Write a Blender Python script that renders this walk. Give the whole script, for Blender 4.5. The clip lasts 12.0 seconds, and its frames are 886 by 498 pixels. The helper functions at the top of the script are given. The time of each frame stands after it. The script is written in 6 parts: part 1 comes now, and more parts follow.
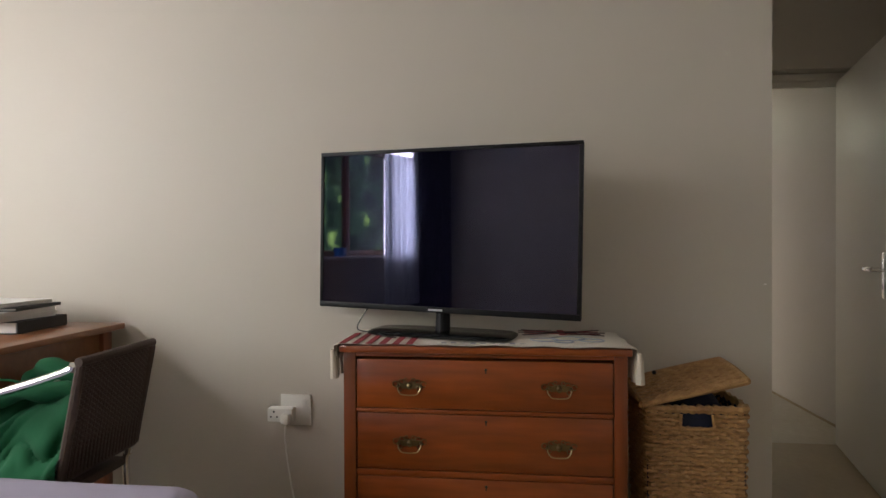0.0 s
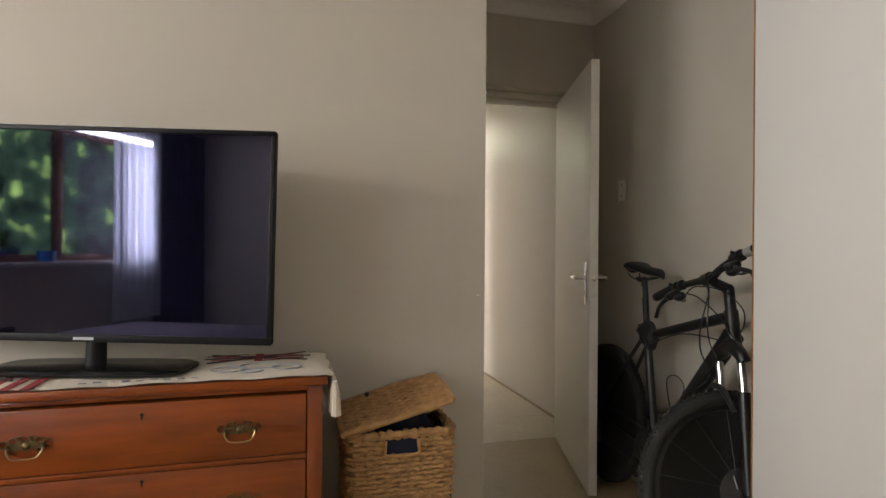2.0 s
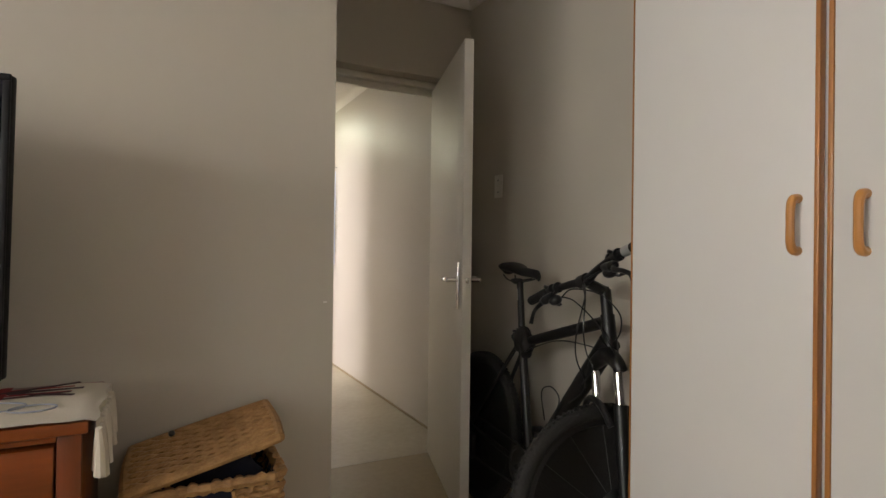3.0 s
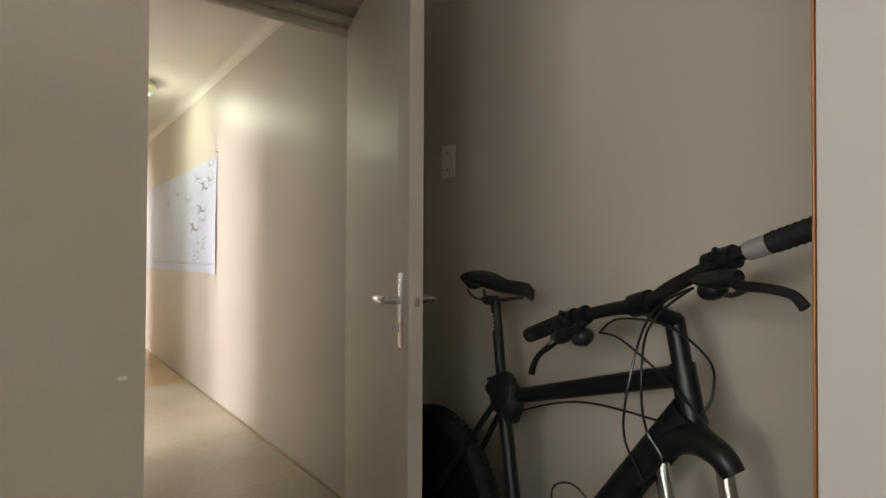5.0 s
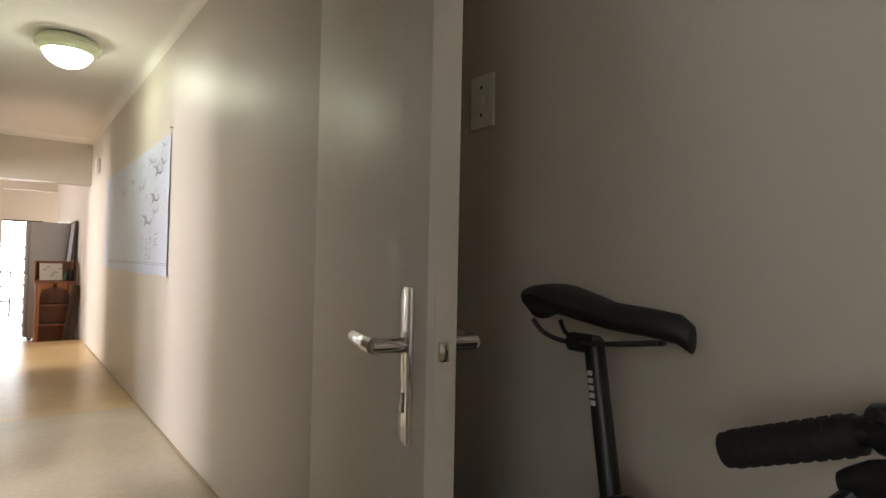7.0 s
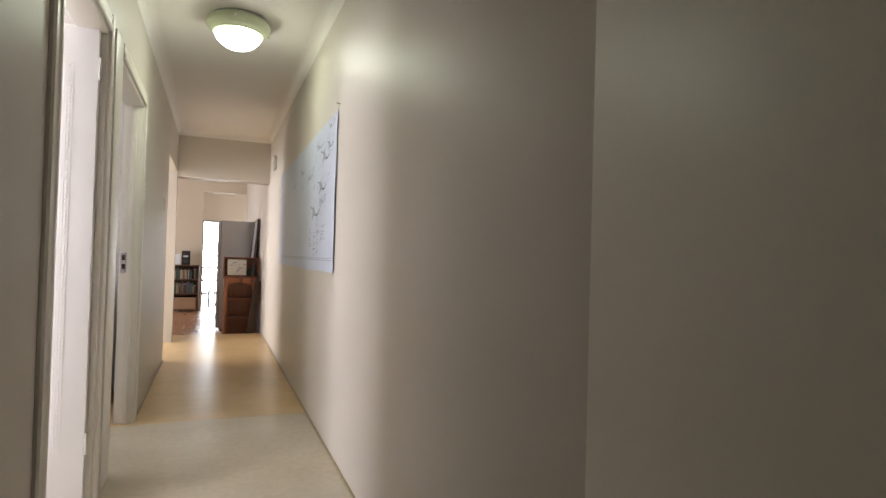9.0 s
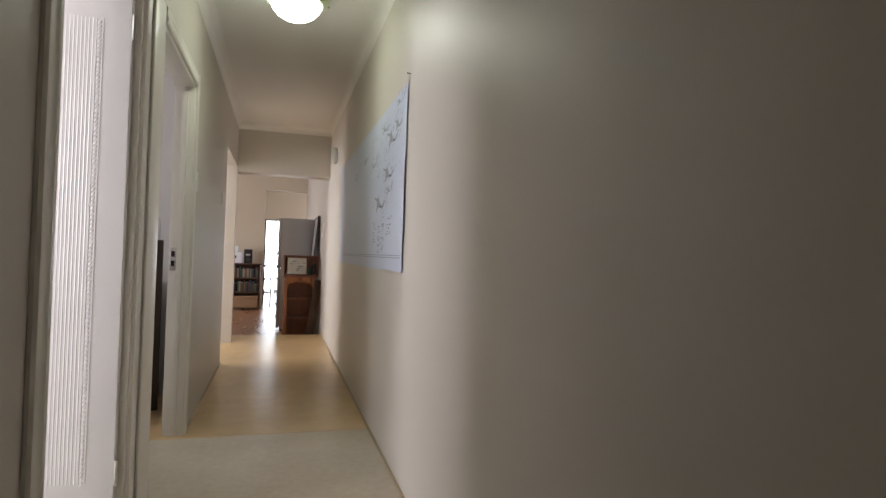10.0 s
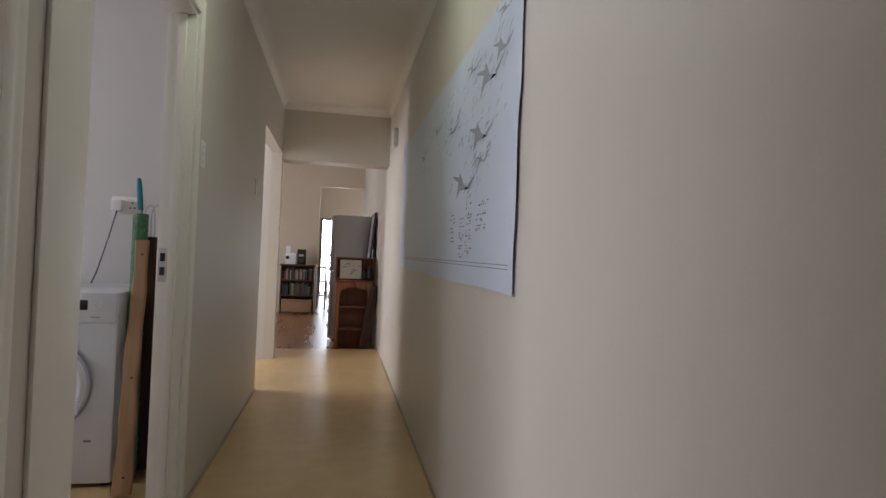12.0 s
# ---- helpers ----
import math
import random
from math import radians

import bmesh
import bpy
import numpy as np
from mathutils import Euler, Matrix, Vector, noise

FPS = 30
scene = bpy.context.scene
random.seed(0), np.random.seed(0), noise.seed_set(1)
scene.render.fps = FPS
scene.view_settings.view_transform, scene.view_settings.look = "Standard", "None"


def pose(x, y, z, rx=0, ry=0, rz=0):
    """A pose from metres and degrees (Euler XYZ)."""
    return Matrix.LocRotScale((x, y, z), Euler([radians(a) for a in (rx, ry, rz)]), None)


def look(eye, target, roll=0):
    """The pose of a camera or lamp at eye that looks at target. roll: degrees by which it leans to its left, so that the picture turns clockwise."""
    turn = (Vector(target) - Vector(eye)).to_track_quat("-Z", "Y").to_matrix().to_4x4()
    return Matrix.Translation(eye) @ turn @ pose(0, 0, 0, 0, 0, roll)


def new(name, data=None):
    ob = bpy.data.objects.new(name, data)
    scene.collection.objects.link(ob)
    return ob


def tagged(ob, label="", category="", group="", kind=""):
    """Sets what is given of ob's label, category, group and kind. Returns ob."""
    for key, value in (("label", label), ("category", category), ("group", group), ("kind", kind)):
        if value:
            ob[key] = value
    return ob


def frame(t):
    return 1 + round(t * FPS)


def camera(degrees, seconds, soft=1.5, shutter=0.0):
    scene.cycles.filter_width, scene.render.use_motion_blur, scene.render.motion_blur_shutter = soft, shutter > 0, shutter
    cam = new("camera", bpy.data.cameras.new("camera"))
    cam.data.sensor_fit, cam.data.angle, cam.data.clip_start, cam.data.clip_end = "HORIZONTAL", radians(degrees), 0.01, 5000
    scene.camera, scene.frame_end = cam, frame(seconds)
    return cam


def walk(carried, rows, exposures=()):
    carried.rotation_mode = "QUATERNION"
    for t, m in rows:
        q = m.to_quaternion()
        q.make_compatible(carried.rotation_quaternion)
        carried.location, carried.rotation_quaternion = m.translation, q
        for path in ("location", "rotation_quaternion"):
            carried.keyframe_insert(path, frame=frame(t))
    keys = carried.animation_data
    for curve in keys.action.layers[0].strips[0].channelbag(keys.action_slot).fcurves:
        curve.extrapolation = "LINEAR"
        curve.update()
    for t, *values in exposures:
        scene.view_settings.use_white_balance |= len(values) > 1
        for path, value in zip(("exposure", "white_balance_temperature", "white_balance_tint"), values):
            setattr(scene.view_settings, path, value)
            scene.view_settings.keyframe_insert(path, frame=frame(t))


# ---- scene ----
cam = camera(77.0, 12.0)
PATH = [
    (0, (1.125, 0.996, 1.131), (0.918, 2.985, 1.118), -0.2),
    (0.5, (1.263, 1.02, 1.143), (1.112, 3.014, 1.128), -0.1),
    (1, (1.345, 1.032, 1.153), (1.372, 3.032, 1.147), -0.0),
    (1.5, (1.385, 1.096, 1.16), (1.629, 3.081, 1.153), 0.2),
    (2, (1.416, 1.235, 1.151), (1.953, 3.162, 1.15), 0.4),
    (2.5, (1.49, 1.342, 1.143), (2.256, 3.19, 1.144), 0.4),
    (3, (1.634, 1.496, 1.141), (2.541, 3.279, 1.148), 0.7),
    (3.5, (1.715, 1.698, 1.154), (2.708, 3.434, 1.155), 0.2),
    (5.5, (2.05, 2.525, 1.124), (3.294, 4.09, 1.17), 0.9),
    (6, (2.129, 2.684, 1.119), (3.387, 4.238, 1.172), 1.4),
    (6.5, (2.25, 2.835, 1.125), (3.509, 4.389, 1.176), 1.3),
    (8.5, (2.562, 3.570, 1.110), (3.473, 5.350, 1.146), 1.3),
    (9, (2.563, 3.759, 1.099), (3.318, 5.61, 1.132), 1.6),
    (9.5, (2.567, 4.022, 1.089), (3.228, 5.91, 1.118), 1.8),
    (10, (2.609, 4.269, 1.08), (3.173, 6.188, 1.108), 1.9),
    (10.5, (2.616, 4.568, 1.076), (3.092, 6.51, 1.101), 2.1),
    (11, (2.63, 4.868, 1.081), (3.058, 6.821, 1.105), 2.2),
    (11.5, (2.671, 5.165, 1.101), (3.074, 7.124, 1.124), 2.3),
    (12, (2.704, 5.418, 1.098), (3.071, 7.384, 1.122), 2.4),
]
walk(cam, [(t, look(eye, target, roll)) for t, eye, target, roll in PATH],
     [(0, -0.47, 6300, 10), (1, -0.25, 6250, 10), (2, 0.06, 6520, 10), (3.5, -0.17, 6650, 10), (5.5, -0.04, 6600, 10), (6.5, -0.2, 6550, 10), (8.5, -0.38, 6280, 10), (9.5, -0.85, 6120, 10), (10.5, -1.3, 5960, 10), (11, -1.5, 5880, 10), (12, -1.44, 5880, 10)])

# ---------------------------------------------------------------- world and lights
world = bpy.data.worlds.new("sky")
scene.world = world
world.use_nodes = True
wn = world.node_tree
sky = wn.nodes.new("ShaderNodeTexSky")
sky.sky_type, sky.sun_disc = "NISHITA", False
sky.sun_elevation, sky.sun_rotation = radians(50), radians(200)
wn.nodes["Background"].inputs["Strength"].default_value = 0.12
wn.links.new(sky.outputs["Color"], wn.nodes["Background"].inputs["Color"])


def area_light(name, eye, target, width, height, watts, colour):
    data = bpy.data.lights.new(name, "AREA")
    data.shape, data.size, data.size_y = "RECTANGLE", width, height
    data.energy, data.color = watts, colour
    ob = new(name, data)
    ob.matrix_world = look(eye, target)
    return ob


DAY = (1.0, 0.95, 0.955)
COOL = (1.0, 0.94, 0.985)
sun = new("sun", bpy.data.lights.new("sun", "SUN"))
sun.data.energy, sun.data.angle, sun.data.color = 4.0, radians(0.5), (1.0, 0.95, 0.88)
sun.matrix_world = look((2.6, 30, 12), (2.6, 21, 0))
area_light("bedroom_window_light", (-2.03, 1.75, 1.62), (2.6, 0.5, 1.5), 1.1, 1.1, 62, DAY)
area_light("bedroom_window_top_light", (-2.06, 0.45, 2.175), (1.6, 0.8, 1.2), 2.2, 0.05, 34, DAY)
area_light("bedroom_curtain_light", (-2.10, -0.55, 1.58), (1.4, 1.2, 1.5), 0.34, 1.1, 90, DAY)
area_light("side_room_window_light", (-0.6, 5.0, 1.5), (1.9, 6.2, 1.3), 1.3, 1.2, 165, COOL)
area_light("laundry_window_light", (-0.6, 7.6, 1.7), (1.9, 7.6, 1.2), 0.9, 0.8, 56, COOL)
area_light("sitting_room_window_light", (-0.6, 10.5, 1.5), (2.0, 10.5, 1.1), 1.2, 1.5, 170, DAY)
# fill lamp added to lift the hall; the wall behind it has no window
area_light("hall_side_fill_light", (-1.3, 14.5, 1.6), (2.0, 14.5, 0.8), 1.6, 1.4, 225, DAY)
# unseen fill lamp added to brighten the room past the far opening
area_light("end_room_fill_light", (5.2, 19.4, 1.5), (2.0, 19.4, 1.2), 1.4, 1.4, 150, DAY)


# ---------------------------------------------------------------- materials
def material(name, colour, rough=0.5, metal=0.0, scale=6.0, vary=0.06, bump=0.0, grain=60.0, stretch=(1, 1, 1),
             dark=None, gloss=0.5, coat=0.0, random_tone=0.0):
    """A painted, woven or grained surface: broad blotches, fine grain, and relief from the fine grain."""
    m = bpy.data.materials.new(name)
    m.use_nodes = True
    nt = m.node_tree
    b = nt.nodes["Principled BSDF"]
    b.inputs["Metallic"].default_value = metal
    b.inputs["Specular IOR Level"].default_value = gloss
    b.inputs["Coat Weight"].default_value = coat
    tc = nt.nodes.new("ShaderNodeTexCoord")
    mp = nt.nodes.new("ShaderNodeMapping")
    mp.inputs["Scale"].default_value = stretch
    nt.links.new(tc.outputs["Object"], mp.inputs["Vector"])
    broad = nt.nodes.new("ShaderNodeTexNoise")
    broad.inputs["Scale"].default_value, broad.inputs["Detail"].default_value = scale, 5
    fine = nt.nodes.new("ShaderNodeTexNoise")
    fine.inputs["Scale"].default_value, fine.inputs["Detail"].default_value = grain, 4
    for n in (broad, fine):
        nt.links.new(mp.outputs["Vector"], n.inputs["Vector"])
    mix = nt.nodes.new("ShaderNodeMix")
    mix.data_type = "RGBA"
    lo = dark or tuple(c * (1 - 2.2 * vary) for c in colour)
    mix.inputs["A"].default_value = (*lo, 1)
    mix.inputs["B"].default_value = (*colour, 1)
    blend = nt.nodes.new("ShaderNodeMath")
    blend.operation = "MULTIPLY_ADD"
    nt.links.new(fine.outputs["Fac"], blend.inputs[0])
    blend.inputs[1].default_value = 0.45
    sub = nt.nodes.new("ShaderNodeMath")
    sub.operation = "MULTIPLY"
    nt.links.new(broad.outputs["Fac"], sub.inputs[0])
    sub.inputs[1].default_value = 0.9
    nt.links.new(sub.outputs[0], blend.inputs[2])
    if dark:
        spread = nt.nodes.new("ShaderNodeMapRange")
        spread.inputs["From Min"].default_value, spread.inputs["From Max"].default_value = 0.42, 0.92
        nt.links.new(blend.outputs[0], spread.inputs["Value"])
        nt.links.new(spread.outputs["Result"], mix.inputs["Factor"])
    else:
        nt.links.new(blend.outputs[0], mix.inputs["Factor"])
    out = mix.outputs["Result"]
    if random_tone:
        info = nt.nodes.new("ShaderNodeObjectInfo")
        hsv = nt.nodes.new("ShaderNodeHueSaturation")
        mr = nt.nodes.new("ShaderNodeMapRange")
        mr.inputs["To Min"].default_value, mr.inputs["To Max"].default_value = 1 - random_tone, 1 + random_tone
        nt.links.new(info.outputs["Random"], mr.inputs["Value"])
        nt.links.new(mr.outputs["Result"], hsv.inputs["Value"])
        nt.links.new(out, hsv.inputs["Color"])
        out = hsv.outputs["Color"]
    nt.links.new(out, b.inputs["Base Color"])
    rr = nt.nodes.new("ShaderNodeMapRange")
    rr.inputs["To Min"].default_value, rr.inputs["To Max"].default_value = max(0.02, rough * 0.9), min(1, rough * 1.1)
    nt.links.new(broad.outputs["Fac"], rr.inputs["Value"])
    nt.links.new(rr.outputs["Result"], b.inputs["Roughness"])
    if bump:
        bp = nt.nodes.new("ShaderNodeBump")
        bp.inputs["Strength"].default_value, bp.inputs["Distance"].default_value = 0.6, bump
        nt.links.new(fine.outputs["Fac"], bp.inputs["Height"])
        nt.links.new(bp.outputs["Normal"], b.inputs["Normal"])
    return m


def wood(name, light, dark, rough=0.35, axis="x", coat=0.3, scale=5.0):
    """Wood with long grain along an axis."""
    st = {"x": (0.12, 1, 1), "y": (1, 0.12, 1), "z": (1, 1, 0.12)}[axis]
    return material(name, light, rough, 0, scale * 2, 0.1, 0.0006, 46, st, dark, 0.5, coat)


def glow(name, colour, strength):
    m = bpy.data.materials.new(name)
    m.use_nodes = True
    b = m.node_tree.nodes["Principled BSDF"]
    b.inputs["Base Color"].default_value = (*colour, 1)
    b.inputs["Emission Color"].default_value = (*colour, 1)
    b.inputs["Emission Strength"].default_value = strength
    return m


def glass(name, colour=(1, 1, 1), rough=0.0):
    m = bpy.data.materials.new(name)
    m.use_nodes = True
    b = m.node_tree.nodes["Principled BSDF"]
    b.inputs["Base Color"].default_value = (*colour, 1)
    b.inputs["Transmission Weight"].default_value = 1
    b.inputs["Roughness"].default_value = rough
    b.inputs["IOR"].default_value = 1.45
    return m


WALL = material("greige_wall_paint", (0.55, 0.505, 0.43), 0.55, 0, 1.4, 0.02, 0.0004, 240, gloss=0.4)
CORR = material("corridor_wall_paint", (0.60, 0.555, 0.485), 0.46, 0, 1.2, 0.03, 0.0005, 90, gloss=0.45)
CEIL = material("ceiling_paint", (0.84, 0.81, 0.765), 0.8, 0, 1.0, 0.02, 0.0003, 200)
TRIM = material("cream_gloss_paint", (0.80, 0.765, 0.685), 0.42, 0, 3.0, 0.015, 0.0004, 70, gloss=0.4)
WHITE = material("white_door_paint", (0.80, 0.785, 0.76), 0.35, 0, 3.0, 0.02, 0.0003, 120)
MELAMINE = material("white_melamine", (0.72, 0.70, 0.67), 0.45, 0, 2.5, 0.02, 0.00015, 300)
SCREED = material("polished_screed", (0.56, 0.51, 0.41), 0.32, 0, 1.7, 0.13, 0.0, 26, dark=(0.40, 0.34, 0.24), gloss=0.5)
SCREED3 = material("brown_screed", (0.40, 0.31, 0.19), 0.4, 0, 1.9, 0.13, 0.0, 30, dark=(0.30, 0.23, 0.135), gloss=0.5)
SCREED2 = material("yellow_screed", (0.66, 0.48, 0.25), 0.30, 0, 1.3, 0.13, 0.0, 9, dark=(0.47, 0.32, 0.145), gloss=0.5)
HALLW = material("hall_wall_paint", (0.58, 0.50, 0.38), 0.6, 0, 1.2, 0.03, 0.0005, 160)
ROOMW = material("room_wall_paint", (0.62, 0.60, 0.57), 0.6, 0, 1.2, 0.02, 0.0004, 160)
LAMINATE = material("hall_floor_wood", (0.34, 0.18, 0.10), 0.28, 0, 10, 0.1, 0.0, 46, (1, 0.12, 1), dark=(0.20, 0.10, 0.05))
PINE = wood("orange_stained_wood", (0.31, 0.070, 0.009), (0.095, 0.018, 0.003), 0.32, "x", 0.2, 4.5)
PINEV = wood("orange_stained_wood_upright", (0.23, 0.052, 0.008), (0.085, 0.017, 0.003), 0.32, "z", 0.2)
BLACKPL = material("black_plastic", (0.012, 0.012, 0.013), 0.3, 0, 8, 0.1, 0.0, 80)
CHROME = material("chrome", (0.75, 0.75, 0.75), 0.12, 1.0, 8, 0.02)


DARKW = wood("dark_stained_wood", (0.07, 0.035, 0.02), (0.035, 0.018, 0.01), 0.4, "z", 0.2)
REDW = wood("red_brown_window_wood", (0.30, 0.10, 0.04), (0.18, 0.055, 0.02), 0.4, "z", 0.2)
CABW = wood("mahogany_cabinet_wood", (0.30, 0.10, 0.045), (0.16, 0.05, 0.022), 0.35, "z", 0.25)
CABF = wood("cabinet_front_wood", (0.40, 0.155, 0.06), (0.24, 0.085, 0.032), 0.35, "z", 0.15)
DESKW = wood("desk_wood", (0.28, 0.105, 0.036), (0.17, 0.058, 0.02), 0.32, "x", 0.3)
EDGE = wood("orange_edging_wood", (0.46, 0.20, 0.055), (0.33, 0.125, 0.03), 0.4, "z", 0.2)
EDGE2 = wood("orange_handle_wood", (0.55, 0.25, 0.065), (0.44, 0.18, 0.04), 0.35, "z", 0.3)
PLANKW = wood("raw_plank_wood", (0.42, 0.26, 0.14), (0.28, 0.16, 0.08), 0.6, "z", 0.0)
PANE = glass("window_glass")
PAVING = material("sunlit_paving", (0.5, 0.48, 0.44), 0.8, 0, 2, 0.1, 0.002, 30)
GRASS = material("garden_grass", (0.05, 0.09, 0.03), 0.9, 0, 3, 0.2, 0.004, 40)
LIME = material("lime_leaf", (0.30, 0.50, 0.06), 0.5, 0, 8, 0.1)
BLUEBIN = material("blue_plastic", (0.03, 0.20, 0.55), 0.4, 0, 8, 0.05)
BRASS = material("antique_brass", (0.20, 0.145, 0.07), 0.42, 0.9, 30, 0.2, 0.0006, 120)
BRASSLIGHT = material("worn_brass", (0.40, 0.31, 0.17), 0.35, 1.0, 30, 0.1)
RUNNER = material("cream_cloth", (0.66, 0.60, 0.50), 0.95, 0, 14, 0.06, 0.0012, 320)
TASSEL = material("cream_tassel_thread", (0.66, 0.59, 0.48), 0.95, 0, 20, 0.1, 0.002, 300, (1, 1, 0.1))
REDCLOTH = material("dark_red_thread", (0.30, 0.035, 0.04), 0.95, 0, 20, 0.1, 0.0008, 300)
DARKCLOTH = material("dark_thread", (0.06, 0.03, 0.035), 0.95, 0, 20, 0.1, 0.0008, 300)
TVCASE = material("television_case", (0.006, 0.006, 0.007), 0.5, 0, 10, 0.1, gloss=0.2)
SCREEN = material("glossy_screen", (0.003, 0.003, 0.008), 0.03, 0, 2, 0.05, gloss=0.75)
SCREEN.node_tree.nodes["Principled BSDF"].inputs["Specular Tint"].default_value = (0.72, 0.70, 1.0, 1)
GLOSSBLACK = material("gloss_black_plastic", (0.010, 0.010, 0.010), 0.14, 0, 8, 0.1)
SILVER = material("silver_print", (0.55, 0.55, 0.55), 0.35, 0.6, 8, 0.02)
PLASTIC = material("white_plastic", (0.78, 0.76, 0.70), 0.35, 0, 8, 0.03)
STRAW = material("plaited_straw", (0.47, 0.27, 0.105), 0.6, 0, 34, 0.22, 0.0016, 170, (1, 1, 2.5), dark=(0.23, 0.115, 0.038))
NAVY = material("navy_cloth", (0.012, 0.016, 0.040), 0.95, 0, 20, 0.2, 0.001, 250)
BLACKFR = material("black_bicycle_paint", (0.008, 0.0075, 0.0075), 0.42, 0, 10, 0.15, 0.0002, 90)
RUBBER = material("tyre_rubber", (0.018, 0.017, 0.016), 0.8, 0, 60, 0.25, 0.004, 130)
GRIP = material("grip_rubber", (0.013, 0.012, 0.011), 0.7, 0, 40, 0.2, 0.002, 200)
STEEL = material("steel", (0.45, 0.45, 0.45), 0.3, 1.0, 20, 0.1)
DULLMETAL = material("dull_dark_metal", (0.10, 0.10, 0.10), 0.45, 0.9, 20, 0.15)
REDREF = material("red_reflector", (0.40, 0.06, 0.03), 0.25, 0, 20, 0.1)
LEATHER = material("saddle_cover", (0.014, 0.013, 0.013), 0.55, 0, 30, 0.15, 0.0006, 220)
LILAC = material("lilac_bedspread", (0.36, 0.33, 0.42), 0.95, 0, 6, 0.06, 0.0025, 180, (1, 4, 1))
BLUEPL = material("blue_plastic", (0.01, 0.20, 0.75), 0.35, 0, 8, 0.05)
GREEN = material("green_jacket_cloth", (0.002, 0.092, 0.030), 0.95, 0, 7, 0.12, 0.001, 200)
WICKER = material("dark_wicker", (0.085, 0.055, 0.042), 0.75, 0, 60, 0.3, 0.003, 140)
PAPER = material("paper", (0.72, 0.70, 0.66), 0.9, 0, 10, 0.04)
POSTER = material("bluish_poster_paper", (0.60, 0.65, 0.76), 0.55, 0, 2.0, 0.03, 0.0006, 12)
INK = material("grey_poster_ink", (0.34, 0.36, 0.43), 0.6, 0, 12, 0.15)
INK2 = material("dark_poster_ink", (0.20, 0.21, 0.26), 0.6, 0, 12, 0.15)
ENAMEL = material("white_enamel", (0.74, 0.76, 0.80), 0.25, 0, 4, 0.02)
FRIDGE = material("grey_fridge_side", (0.50, 0.50, 0.52), 0.35, 0.2, 3, 0.04, 0.0003, 200)
BUBBLE = material("green_mesh_roll", (0.09, 0.24, 0.11), 0.6, 0, 30, 0.4, 0.004, 60, dark=(0.03, 0.10, 0.045))
TEAL = material("teal_plastic", (0.01, 0.22, 0.26), 0.35, 0, 8, 0.05)
CARD = material("cardboard", (0.32, 0.20, 0.11), 0.85, 0, 5, 0.08, 0.0006, 90)
SHELFW = wood("dark_bookshelf_wood", (0.10, 0.045, 0.025), (0.055, 0.024, 0.013), 0.4, "x", 0.2)
SPINES = [material("book_spine_" + n, c, 0.6, 0, 10, 0.08) for n, c in (("red", (0.11, 0.03, 0.025)), ("blue", (0.03, 0.045, 0.09)), ("cream", (0.30, 0.24, 0.17)), ("black", (0.02, 0.02, 0.02)), ("green", (0.035, 0.065, 0.04)), ("ochre", (0.18, 0.11, 0.05)))]
CURTAIN = material("pale_curtain_cloth", (0.70, 0.74, 0.80), 0.9, 0, 6, 0.04, 0.001, 200)
cnt = CURTAIN.node_tree
ctr, cmx = cnt.nodes.new("ShaderNodeBsdfTranslucent"), cnt.nodes.new("ShaderNodeMixShader")
ctr.inputs["Color"].default_value = (0.80, 0.86, 0.92, 1)
cmx.inputs["Fac"].default_value = 0.6
cnt.links.new(cnt.nodes["Principled BSDF"].outputs[0], cmx.inputs[1])
cnt.links.new(ctr.outputs[0], cmx.inputs[2])
cnt.links.new(cmx.outputs[0], cnt.nodes["Material Output"].inputs["Surface"])
LAMPGLASS = glow("lit_lamp_glass", (0.96, 1.0, 0.78), 46.0)
DAYGLOW = glow("bright_daylight_distance", (0.90, 0.95, 1.0), 14.0)
GLASSART = material("picture_glass_grey", (0.36, 0.37, 0.40), 0.3, 0, 3, 0.1)


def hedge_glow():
    """A far hedge that glows in place of sunlight: dark greens with brighter leaf patches."""
    m = bpy.data.materials.new("glowing_hedge_distance")
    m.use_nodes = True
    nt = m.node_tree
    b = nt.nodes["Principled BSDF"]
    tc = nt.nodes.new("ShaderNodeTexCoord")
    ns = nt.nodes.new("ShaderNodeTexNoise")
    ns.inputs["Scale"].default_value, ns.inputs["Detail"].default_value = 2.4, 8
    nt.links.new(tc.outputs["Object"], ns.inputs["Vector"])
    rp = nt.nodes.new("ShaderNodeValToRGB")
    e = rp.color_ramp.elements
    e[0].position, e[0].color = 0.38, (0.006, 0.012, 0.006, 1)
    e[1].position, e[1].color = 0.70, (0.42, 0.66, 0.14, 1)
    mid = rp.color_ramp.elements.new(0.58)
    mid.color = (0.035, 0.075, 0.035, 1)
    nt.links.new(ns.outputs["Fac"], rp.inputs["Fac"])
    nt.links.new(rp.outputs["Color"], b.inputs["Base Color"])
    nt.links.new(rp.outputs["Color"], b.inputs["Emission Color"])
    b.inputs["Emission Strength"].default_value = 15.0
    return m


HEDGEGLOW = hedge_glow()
LAMPRING = material("green_white_lamp_rim", (0.66, 0.72, 0.50), 0.3, 0, 6, 0.03)


